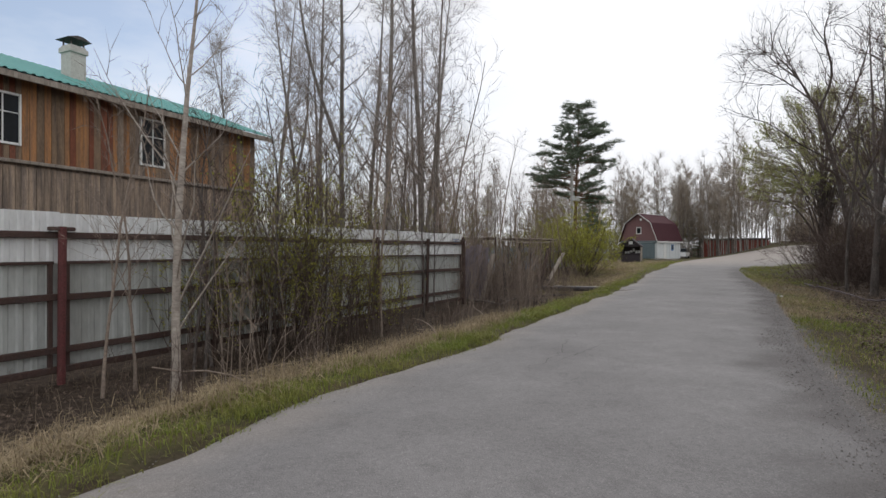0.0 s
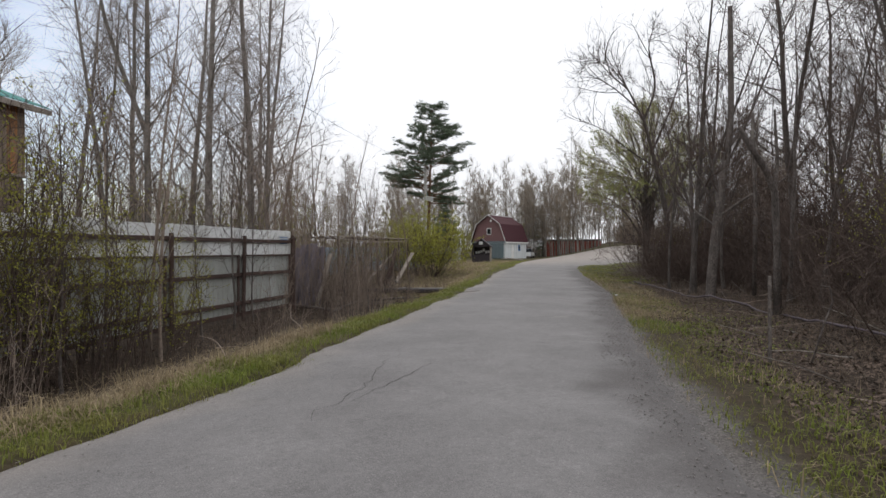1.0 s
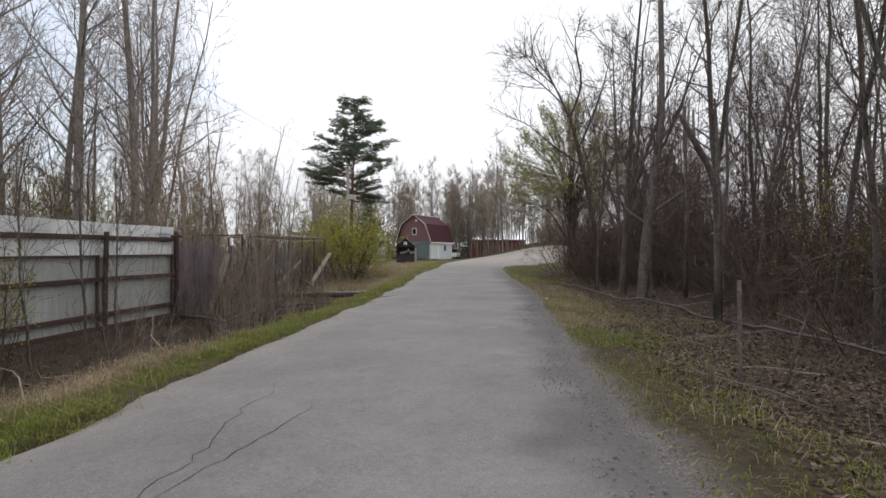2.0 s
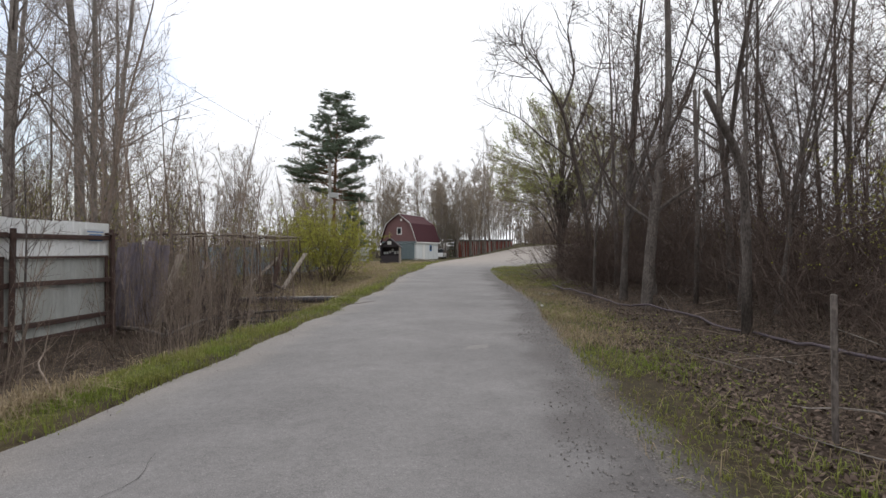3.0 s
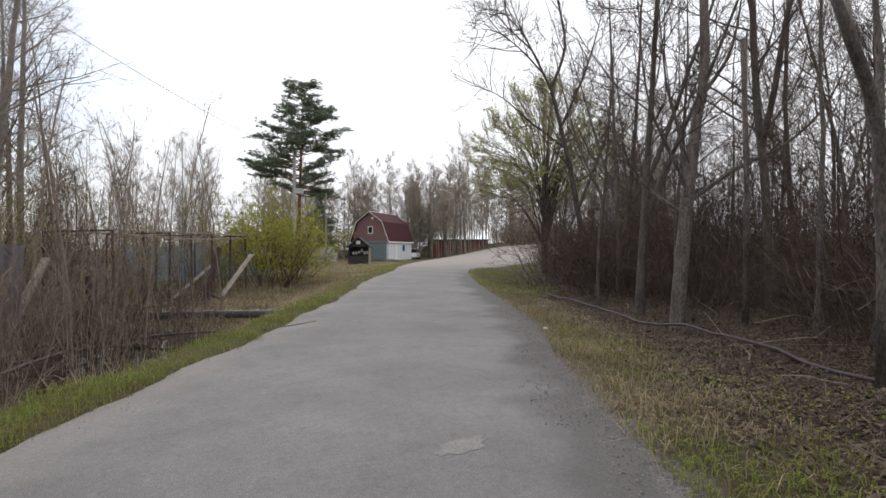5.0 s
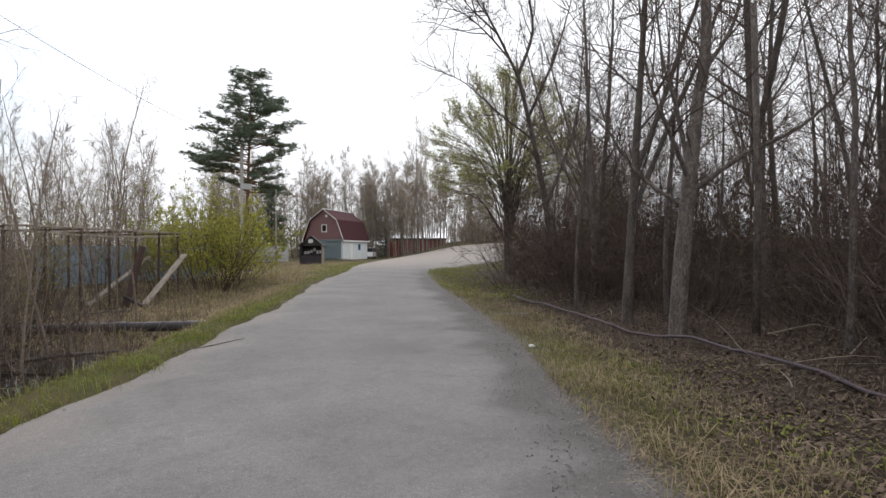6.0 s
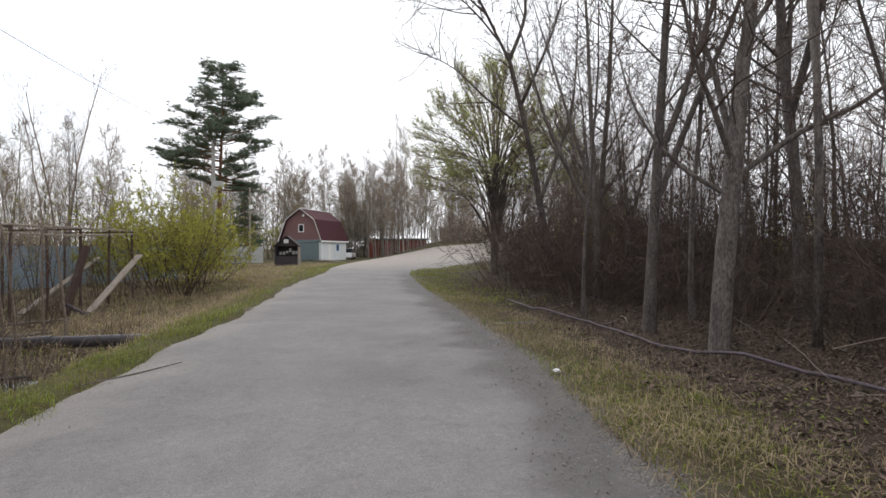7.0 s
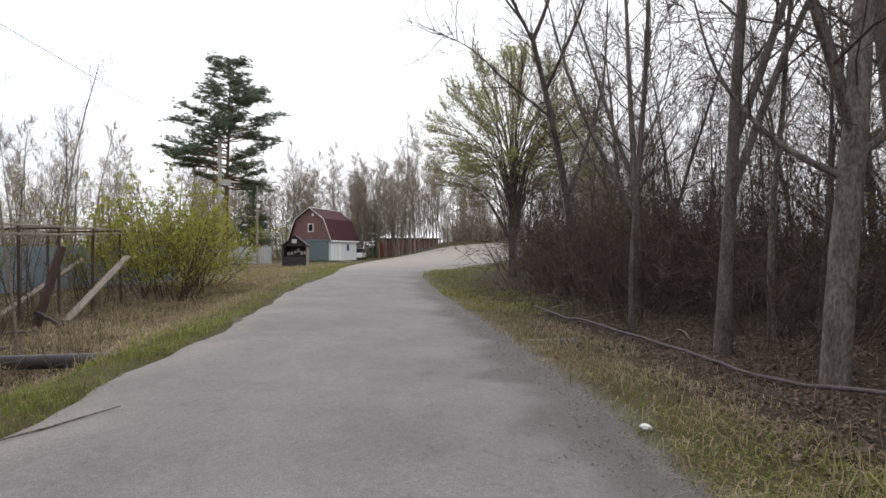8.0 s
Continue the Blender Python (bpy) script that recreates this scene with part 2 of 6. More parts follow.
def ground_material():
    """Leaf litter and soil, with grass where the mesh's verge attribute is high, and grit beside the road."""
    m = bpy.data.materials.new("verge_and_forest_floor")
    m.use_nodes = True
    nt = m.node_tree
    n, link = nt.nodes, nt.links.new
    bsdf = n["Principled BSDF"]
    bsdf.inputs["Roughness"].default_value = 0.95
    bsdf.inputs["Specular IOR Level"].default_value = 0.1
    co = n.new("ShaderNodeTexCoord")

    def noise_(scale, detail=6.0):
        k = n.new("ShaderNodeTexNoise")
        k.inputs["Scale"].default_value, k.inputs["Detail"].default_value, k.inputs["Roughness"].default_value = scale, detail, 0.65
        link(co.outputs["Object"], k.inputs["Vector"])
        return k.outputs["Fac"]

    def mix_(fac, a, b):
        k = n.new("ShaderNodeMix")
        k.data_type = "RGBA"
        link(fac, k.inputs["Factor"])
        for sock, v in (("A", a), ("B", b)):
            if isinstance(v, tuple):
                k.inputs[sock].default_value = (*v, 1)
            else:
                link(v, k.inputs[sock])
        return k.outputs["Result"]

    def range_(v, a, b):
        k = n.new("ShaderNodeMapRange")
        link(v, k.inputs["Value"])
        k.inputs["From Min"].default_value, k.inputs["From Max"].default_value = a, b
        return k.outputs[0]

    def attr(name):
        k = n.new("ShaderNodeAttribute")
        k.attribute_name = name
        return k.outputs["Fac"]

    litter = mix_(range_(noise_(14), 0.35, 0.65), (0.024, 0.018, 0.014), (0.075, 0.055, 0.042))
    litter = mix_(range_(noise_(1.1), 0.5, 0.75), litter, (0.036, 0.028, 0.021))
    green = mix_(range_(noise_(2.2), 0.4, 0.6), (0.045, 0.058, 0.017), (0.085, 0.066, 0.034))
    green = mix_(range_(noise_(40), 0.3, 0.7), green, (0.09, 0.075, 0.038))
    both = mix_(attr("verge"), litter, green)
    grit = mix_(range_(noise_(60), 0.35, 0.65), (0.085, 0.078, 0.075), (0.21, 0.195, 0.185))
    link(mix_(attr("grit"), both, grit), bsdf.inputs["Base Color"])
    bp = n.new("ShaderNodeBump")
    bp.inputs["Strength"].default_value, bp.inputs["Distance"].default_value = 0.8, 0.03
    link(noise_(30), bp.inputs["Height"])
    link(bp.outputs[0], bsdf.inputs["Normal"])
    return m


def road_material():
    """Dusty worn asphalt with wheel tracks, paler patches, grit and cracks."""
    m = bpy.data.materials.new("dusty_worn_asphalt")
    m.use_nodes = True
    nt = m.node_tree
    n, link = nt.nodes, nt.links.new
    bsdf = n["Principled BSDF"]
    bsdf.inputs["Roughness"].default_value = 0.9
    bsdf.inputs["Specular IOR Level"].default_value = 0.35
    co = n.new("ShaderNodeTexCoord")

    def tex(kind, scale, **kw):
        k = n.new(kind)
        k.inputs["Scale"].default_value = scale
        for key, v in kw.items():
            k.inputs[key].default_value = v
        link(co.outputs["Object"], k.inputs["Vector"])
        return k

    def range_(v, a, b, c=0.0, d=1.0):
        k = n.new("ShaderNodeMapRange")
        link(v, k.inputs["Value"])
        for key, x in zip(("From Min", "From Max", "To Min", "To Max"), (a, b, c, d)):
            k.inputs[key].default_value = x
        return k.outputs[0]

    def mix_(fac, a, b):
        k = n.new("ShaderNodeMix")
        k.data_type = "RGBA"
        link(fac, k.inputs["Factor"])
        for sock, v in (("A", a), ("B", b)):
            if isinstance(v, tuple):
                k.inputs[sock].default_value = (*v, 1)
            else:
                link(v, k.inputs[sock])
        return k.outputs["Result"]

    def attr(name):
        k = n.new("ShaderNodeAttribute")
        k.attribute_name = name
        return k.outputs["Fac"]

    blotch = tex("ShaderNodeTexNoise", 0.55, Detail=6.0, Roughness=0.65)
    mid = tex("ShaderNodeTexNoise", 5.0, Detail=5.0, Roughness=0.6)
    grain = tex("ShaderNodeTexNoise", 120.0, Detail=3.0)
    vor = tex("ShaderNodeTexVoronoi", 38.0)
    c = mix_(range_(blotch.outputs["Fac"], 0.35, 0.68), (0.138, 0.131, 0.130), (0.198, 0.189, 0.187))
    c = mix_(range_(mid.outputs["Fac"], 0.5, 0.8, 0, 0.55), c, (0.112, 0.106, 0.105))
    c = mix_(range_(vor.outputs["Distance"], 0.20, 0.05, 0, 0.7), c, (0.30, 0.285, 0.275))
    c = mix_(attr("edge"), c, (0.088, 0.08, 0.078))
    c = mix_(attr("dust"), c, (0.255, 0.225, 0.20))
    hsv = n.new("ShaderNodeHueSaturation")
    link(c, hsv.inputs["Color"])
    coarse = tex("ShaderNodeTexNoise", 26.0, Detail=5.0, Roughness=0.75)
    both = n.new("ShaderNodeMath")
    both.operation = "MULTIPLY"
    link(range_(grain.outputs["Fac"], 0.3, 0.7, 0.76, 1.24), both.inputs[0])
    link(range_(coarse.outputs["Fac"], 0.3, 0.7, 0.84, 1.16), both.inputs[1])
    link(both.outputs[0], hsv.inputs["Value"])
    link(hsv.outputs["Color"], bsdf.inputs["Base Color"])
    bp = n.new("ShaderNodeBump")
    bp.inputs["Strength"].default_value, bp.inputs["Distance"].default_value = 0.6, 0.012
    add = n.new("ShaderNodeMath")
    add.operation = "ADD"
    link(grain.outputs["Fac"], add.inputs[0])
    link(mid.outputs["Fac"], add.inputs[1])
    link(add.outputs[0], bp.inputs["Height"])
    link(bp.outputs[0], bsdf.inputs["Normal"])
    return m


GROUND = ground_material()
ROAD = road_material()


# ---- building helpers ----
class Shape:
    """Collects vertices and faces of one mesh."""

    def __init__(self):
        self.v, self.f = [], []

    def quad(self, a, b, c, d):
        k = len(self.v)
        self.v += [a, b, c, d]
        self.f.append((k, k + 1, k + 2, k + 3))

    def tube(self, pts, radii, sides=5, cap=False):
        """A tapered tube along the points."""
        k0 = len(self.v)
        pts = [Vector(p) for p in pts]
        side = None
        for i, p in enumerate(pts):
            d = (pts[min(i + 1, len(pts) - 1)] - pts[max(i - 1, 0)]).normalized()
            if side is None:
                side = d.cross(Vector((0.31, 0.95, 0.05)) if abs(d.y) < 0.9 else Vector((1, 0, 0.1))).normalized()
            side = (side - d * side.dot(d)).normalized()
            up = d.cross(side)
            for j in range(sides):
                a = 2 * math.pi * j / sides
                self.v.append(tuple(p + (side * math.cos(a) + up * math.sin(a)) * radii[i]))
        for i in range(len(pts) - 1):
            for j in range(sides):
                a, b = k0 + i * sides + j, k0 + i * sides + (j + 1) % sides
                self.f.append((a, b, b + sides, a + sides))
        if cap:
            self.f.append(tuple(range(k0 + sides - 1, k0 - 1, -1)))
            e = k0 + (len(pts) - 1) * sides
            self.f.append(tuple(range(e, e + sides)))
        return self

    def spike(self, a, b, r):
        """A thin three-sided twig that ends in a point."""
        d = b - a
        side = d.cross(Vector((0.31, 0.95, 0.05))).normalized() * r
        up = d.cross(side).normalized() * r
        k = len(self.v)
        self.v += [tuple(a + side), tuple(a - side * 0.5 + up * 0.87), tuple(a - side * 0.5 - up * 0.87), tuple(b)]
        self.f += [(k, k + 1, k + 3), (k + 1, k + 2, k + 3), (k + 2, k, k + 3)]

    def box(self, size, m=None, cham=0.0):
        """A box about the origin moved by m, its long edges chamfered by cham."""
        m = m or Matrix()
        sx, sy, sz = (s / 2 for s in size)
        c = min(cham, sx * 0.8, sy * 0.8, sz * 0.8)
        if c <= 0:
            ring = [(-sx, -sy), (sx, -sy), (sx, sy), (-sx, sy)]
            layers = [(-sz, 0), (sz, 0)]
        else:
            ring = None
            layers = [(-sz, c), (-sz + c, 0), (sz - c, 0), (sz, c)]
        k0 = len(self.v)
        for z, inset in layers:
            if ring:
                pts = ring
            else:
                x, y = sx - inset, sy - inset
                pts = [(-x + c, -y), (x - c, -y), (x, -y + c), (x, y - c), (x - c, y), (-x + c, y), (-x, y - c), (-x, -y + c)]
            self.v += [tuple(m @ Vector((px, py, z))) for px, py in pts]
        n = 4 if ring else 8
        self.f.append(tuple(range(k0 + n - 1, k0 - 1, -1)))
        for i in range(len(layers) - 1):
            for j in range(n):
                a, b = k0 + i * n + j, k0 + i * n + (j + 1) % n
                self.f.append((a, b, b + n, a + n))
        e = k0 + (len(layers) - 1) * n
        self.f.append(tuple(range(e, e + n)))
        return self

    def prism(self, outline, depth, m=None):
        """An outline in x, z pushed along y from 0 to depth."""
        m = m or Matrix()
        k, n = len(self.v), len(outline)
        for y in (0, depth):
            self.v += [tuple(m @ Vector((x, y, z))) for x, z in outline]
        self.f.append(tuple(range(k, k + n)))
        self.f.append(tuple(range(k + 2 * n - 1, k + n - 1, -1)))
        for j in range(n):
            a, b = k + j, k + (j + 1) % n
            self.f.append((b, a, a + n, b + n))
        return self

    def mesh(self, name, material_, smooth=False):
        me = bpy.data.meshes.new(name)
        me.from_pydata(self.v, [], self.f)
        me.materials.append(material_)
        if smooth:
            me.polygons.foreach_set("use_smooth", [True] * len(me.polygons))
        me.update()
        return me


def part(name, shape, material_, parent=None, label="", m=None, smooth=False):
    """One mesh object, under its thing; shape: a Shape or a ready mesh."""
    me = shape if isinstance(shape, bpy.types.Mesh) else shape.mesh(name, material_, smooth)
    ob = new(name, me)
    if parent:
        ob.parent = parent
    if m:
        ob.matrix_basis = m
    return tagged(ob, label)


def thing(name, m, label, category, group="", kind=""):
    ob = new(name)
    ob.empty_display_size = 0.2
    ob.matrix_basis = m
    return tagged(ob, label, category, group, kind)


# ---- the lie of the land ----
LEFT_EDGE = [(-8.6, -12), (-5.0, -3.6), (-2.95, 1.0), (-2.06, 2.9), (-1.0, 5.18), (0.11, 6.9), (2.55, 11.7), (4.07, 14.55), (5.33, 17.0), (6.3, 19.0), (8.0, 22.4), (11.4, 30.1), (15.8, 38.5), (19.5, 46.4), (24.5, 55), (29.5, 62), (36, 67.5), (47, 74), (62, 82)]
RIGHT_EDGE = [(-4.2, -12), (-0.4, -3.6), (1.7, 1.0), (2.75, 3.0), (4.0, 5.6), (4.75, 7.1), (6.75, 10.7), (7.9, 12.75), (9.3, 15.2), (10.35, 17.3), (12.0, 20.8), (15.1, 27.2), (19.2, 35.0), (22.6, 39.6), (28, 43.0), (35, 47.0), (43, 53), (54, 63), (68, 72)]


def resample(line, steps):
    """Smooth points along a polyline, steps to each span."""
    out = []
    p = [np.array(q, float) for q in line]
    for i in range(len(p) - 1):
        a, b, c, d = p[max(i - 1, 0)], p[i], p[i + 1], p[min(i + 2, len(p) - 1)]
        for k in range(steps):
            t = k / steps
            out.append(0.5 * (2 * b + (c - a) * t + (2 * a - 5 * b + 4 * c - d) * t * t + (3 * b - 3 * c + d - a) * t ** 3))
    out.append(p[-1])
    return np.array(out)


EDGE_L, EDGE_R = resample(LEFT_EDGE, 16), resample(RIGHT_EDGE, 16)


def beyond(line, xy, sign):
    """Distance of the points xy past a road edge, minus when they lie on the road's side."""
    xy = np.asarray(xy, float)
    if len(xy) < 60:
        a, d = line[:-1:4], line[4::4] - line[:-1:4]
        t = np.clip(((xy[:, None] - a) * d).sum(-1) / (d * d).sum(-1), 0, 1)
        off = xy[:, None] - (a + t[..., None] * d)
        dist = np.hypot(off[..., 0], off[..., 1])
        k = dist.argmin(1)
        i = np.arange(len(xy))
        return dist[i, k] * np.sign(d[k, 0] * off[i, k, 1] - d[k, 1] * off[i, k, 0]) * sign
    best = np.full(len(xy), 1e9)
    side = np.zeros(len(xy))
    for a, b in zip(line[:-1:4], line[4::4]):
        d = b - a
        t = np.clip(((xy - a) @ d) / (d @ d), 0, 1)
        off = xy - (a + t[:, None] * d)
        dist = np.hypot(off[:, 0], off[:, 1])
        near = dist < best
        best = np.where(near, dist, best)
        side = np.where(near, np.sign(d[0] * off[:, 1] - d[1] * off[:, 0]), side)
    return best * side * sign


def smooth(a, b, x):
    t = np.clip((x - a) / (b - a), 0, 1)
    return t * t * (3 - 2 * t)


def waves(x, y, s, k=0.0):
    return (np.sin(x * s + 1.7 * np.sin(y * s * 0.7 + k)) * np.sin(y * s * 1.13 + 1.3 * np.sin(x * s * 0.6 + 2 * k)))


def base_height(x, y):
    """The land without its ditches: level here, climbing far off to the right."""
    s = (x - 5.9) * 0.534 + (y - 12.1) * 0.845
    u = (x - 5.9) * 0.845 - (y - 12.1) * 0.534
    return 0.045 * np.clip(s - 35, 0, 60) * smooth(-10, 2, u)


def land(xy):
    """Height of the ground at the points, and their distances past the left and the right edge of the road."""
    xy = np.asarray(xy, float)
    x, y = xy[:, 0], xy[:, 1]
    dl, dr = beyond(EDGE_L, xy, 1), beyond(EDGE_R, xy, -1)
    z = base_height(x, y)
    near = 1 - smooth(26, 36, y)
    on = np.maximum(dl, dr)
    ditch = -0.04 * smooth(0, 0.5, dl) - 0.40 * smooth(0.55, 1.7, dl) * near - 0.16 * smooth(13, 17, y) * (1 - smooth(19.0, 21.5, y)) * smooth(0.5, 1.0, dl) * (1 - smooth(2.2, 3.4, dl))
    ditch += 0.12 * smooth(4, 8, dl) * near
    right = -0.05 * smooth(0, 0.6, dr) - 0.10 * smooth(0.7, 1.8, dr) + 0.10 * smooth(2.4, 4.0, dr) + 0.5 * smooth(5, 16, dr)
    z = z + np.where(dl > 0, ditch, 0) + np.where(dr > 0, right, 0)
    rough = 0.03 * waves(x, y, 1.9) + 0.018 * waves(x, y, 4.7, 1.0)
    z = z + rough * smooth(0.2, 1.0, on) * (1 + 0.8 * smooth(2, 8, on))
    z = np.where(on < 0, z - 0.07 * smooth(0, 0.15, -on), z)
    return z, dl, dr


def height(x, y):
    return float(land([(x, y)])[0][0])


def spaced(spans):
    """Grid lines: (end, step) after a start."""
    out = [spans[0]]
    for end, step in spans[1:]:
        while out[-1] < end - 1e-6:
            out.append(min(out[-1] + step, end))
    return np.array(out)


def build_ground():
    gx = spaced([-1500, (-300, 300), (-80, 55), (-30, 5), (-8, 0.8), (14, 0.2), (26, 0.5), (60, 2.0), (120, 10), (400, 70), (1500, 275)])
    gy = spaced([-600, (-100, 125), (-20, 10), (0, 1.0), (26, 0.2), (45, 0.5), (100, 2.5), (160, 12), (400, 60), (2000, 320)])
    xx, yy = np.meshgrid(gx, gy)
    xy = np.stack([xx.ravel(), yy.ravel()], 1)
    z, dl, dr = land(xy)
    nx, ny = len(gx), len(gy)
    idx = np.arange(nx * ny).reshape(ny, nx)
    faces = np.stack([idx[:-1, :-1], idx[:-1, 1:], idx[1:, 1:], idx[1:, :-1]], -1).reshape(-1, 4)
    me = bpy.data.meshes.new("ground")
    me.from_pydata(np.column_stack([xy, z]).tolist(), [], faces.tolist())
    me.materials.append(GROUND)
    me.polygons.foreach_set("use_smooth", [True] * len(me.polygons))
    wob = 0.35 * waves(xy[:, 0], xy[:, 1], 1.3) + 0.2 * waves(xy[:, 0], xy[:, 1], 3.1, 2)
    far_left = smooth(21, 26, xy[:, 1]) * smooth(0, 1, dl)
    # near right verge: thinner grass, its colour also darkened for the trees' shade
    verge = np.where(dl > 0, np.maximum(1 - smooth(0.9, 1.7, dl + wob), 0.8 * far_left), (0.25 + 0.45 * smooth(10, 15, xy[:, 1])) * (1 - smooth(0.5, 1.4, dr + wob)))
    verge = np.maximum(verge, smooth(35, 60, np.hypot(xy[:, 0], xy[:, 1])) * 0.75)
    grit = (dr > -1.5) * (1 - smooth(0.0, 0.28, dr * 0.8 + 0.1 * waves(xy[:, 0], xy[:, 1], 5.0)))
    for name, values in (("verge", verge), ("grit", grit)):
        at = me.attributes.new(name, "FLOAT", "POINT")
        at.data.foreach_set("value", values.astype(np.float32))
    ob = new("ground", me)
    return tagged(ob, "grassy verge, ditch and forest floor of brown leaf litter", "ground", kind="structure")


def build_road():
    cols = 41
    el, er = resample(LEFT_EDGE, 40), resample(RIGHT_EDGE, 40)
    k = np.linspace(0, 1, cols)
    rows = []
    for i, (a, b) in enumerate(zip(el, er)):
        wob_l = 0.09 * math.sin(a[1] * 2.3) * math.sin(a[1] * 0.9 + 1) + 0.02 * math.sin(a[1] * 7.7) * math.sin(a[1] * 3.3)
        wob_r = 0.12 * math.sin(b[1] * 2.7 + 2) * math.sin(b[1] * 1.1) + 0.06 * math.sin(b[1] * 8.9)
        d = (b - a) / np.hypot(*(b - a))
        a2, b2 = a - d * (wob_l - 0.08), b + d * (0.05 + wob_r)
        rows.append(a2 + (b2 - a2) * k[:, None])
    xy = np.array(rows).reshape(-1, 2)
    kk = np.tile(k, len(rows))
    z = base_height(xy[:, 0], xy[:, 1]) + 0.004 + 0.025 * np.sin(np.pi * kk) - 0.035 * (np.abs(2 * kk - 1) ** 14)
    z += (0.008 * waves(xy[:, 0], xy[:, 1], 1.4) + 0.004 * waves(xy[:, 0], xy[:, 1], 4.1, 1)) * (1 - 0.9 * smooth(14, 34, xy[:, 1]))
    n = len(rows)
    idx = np.arange(n * cols).reshape(n, cols)
    faces = np.stack([idx[:-1, :-1], idx[:-1, 1:], idx[1:, 1:], idx[1:, :-1]], -1).reshape(-1, 4)
    me = bpy.data.meshes.new("road")
    me.from_pydata(np.column_stack([xy, z]).tolist(), [], faces.tolist())
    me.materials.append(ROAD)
    me.polygons.foreach_set("use_smooth", [True] * len(me.polygons))
    wob = 0.05 * waves(xy[:, 0], xy[:, 1], 2.2) + 0.03 * waves(xy[:, 0], xy[:, 1], 6.0, 3)
    edge = smooth(0.80, 0.93, kk + wob) * (1 - smooth(0.97, 1.0, kk) * 0.4) * 0.8 * (1 - smooth(30, 42, xy[:, 1]))
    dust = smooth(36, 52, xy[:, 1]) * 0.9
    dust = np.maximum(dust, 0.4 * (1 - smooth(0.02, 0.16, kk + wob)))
    for name, values in (("edge", edge), ("dust", dust)):
        at = me.attributes.new(name, "FLOAT", "POINT")
        at.data.foreach_set("value", np.asarray(values, np.float32))
    return tagged(new("road", me), "dusty worn grey asphalt lane with crumbling edges", "road", kind="structure")


build_ground()
build_road()


# ---- trees ----
def bent(rng, start, way, length, steps, wiggle, up=0.0):
    """Points of a branch that wanders and turns upward (up > 0) or droops."""
    pts, p, d = [Vector(start)], Vector(start), Vector(way).normalized()
    for _ in range(steps):
        d = (d + Vector((rng.gauss(0, wiggle), rng.gauss(0, wiggle), rng.gauss(0, wiggle) + up))).normalized()
        p = p + d * (length / steps)
        pts.append(p.copy())
    return pts


def along(pts, t):
    k = min(int(t * (len(pts) - 1)), len(pts) - 2)
    f = t * (len(pts) - 1) - k
    return pts[k].lerp(pts[k + 1], f), (pts[k + 1] - pts[k]).normalized()


def aside(rng, d, angle):
    """A way at that angle (degrees) to d, turned anyhow about it."""
    q = d.cross(Vector((rng.gauss(0, 1), rng.gauss(0, 1), rng.gauss(0, 1)))).normalized()
    a = radians(angle)
    return d * math.cos(a) + q * math.sin(a)


def bare_tree(seed, tall, r, limbs=22, first=0.3, angle=42, limb=0.32, subs=6, twigs=5, up=0.10, wiggle=0.07, forks=1, twig_len=0.55, thin=0.006, sway=0.04, sides=7):
    """A leafless tree: trunk and limbs in one shape, its twigs in another, and places for buds."""
    rng = random.Random(seed)
    wood, fine, tips = Shape(), Shape(), []
    stems = []
    main = bent(rng, (0, 0, -0.15), (rng.gauss(0, sway), rng.gauss(0, sway), 1), tall, 9 if sides > 4 else 5, sway, 0.03)
    stems.append((main, r, tall))
    for _ in range(forks - 1):
        t = rng.uniform(0.2, 0.4)
        p, d = along(main, t)
        ln = tall * (1 - t) * rng.uniform(0.75, 0.95)
        stems.append((bent(rng, p, aside(rng, d, rng.uniform(18, 32)), ln, 7, 0.05, 0.06), r * 0.62, ln))
    for pts, rad, ln in stems:
        n = len(pts) - 1
        radii = [rad * (1 - 0.93 * (i / n)) ** 0.85 + 0.004 for i in range(n + 1)]
        if pts is main:
            radii[0] *= 1.35
        wood.tube(pts, radii, sides)
        count = max(4, round(limbs * ln / tall))
        for k in range(count):
            t = first + (0.97 - first) * (k + rng.random()) / count
            if pts is not main:
                t = 0.15 + 0.82 * (k + rng.random()) / count
            p, d = along(pts, t)
            ll = tall * limb * (1.15 - t) * rng.uniform(0.55, 1.15) + 0.3
            lr = min(rad * (1 - 0.9 * t) * 0.34, 0.0125 * ll) + 0.003
            ns = 5 if sides > 4 else 3
            lp = bent(rng, p, aside(rng, d, angle * rng.uniform(0.7, 1.3)), ll, ns, wiggle * 1.6, up)
            wood.tube(lp, [lr * (1 - 0.8 * i / ns) for i in range(ns + 1)], 4 if lr > 0.02 and sides > 4 else 3)
            for j in range(subs):
                ts = 0.2 + 0.78 * (j + rng.random()) / subs
                sp, sd = along(lp, ts)
                sl = ll * 0.56 * (1.2 - ts) * rng.uniform(0.5, 1.3) + 0.2
                spts = bent(rng, sp, aside(rng, sd, rng.uniform(25, 55)), sl, 3, 0.16, up * 0.8)
                sr = max(lr * 0.4, thin)
                if sides > 4:
                    fine.tube(spts[:3], [sr, sr * 0.7, sr * 0.45], 3)
                    fine.spike(spts[2], spts[3], sr * 0.45)
                else:
                    fine.spike(spts[0], spts[3], sr)
                for _ in range(twigs):
                    tp, td = along(spts, rng.uniform(0.15, 1.0))
                    tl = twig_len * rng.uniform(0.35, 1.35)
                    tw = bent(rng, tp, aside(rng, td, rng.uniform(18, 62)), tl, 1, 0.14, up)
                    fine.spike(tw[0], tw[1], thin)
                    tips.append(tw)
    return wood, fine, tips


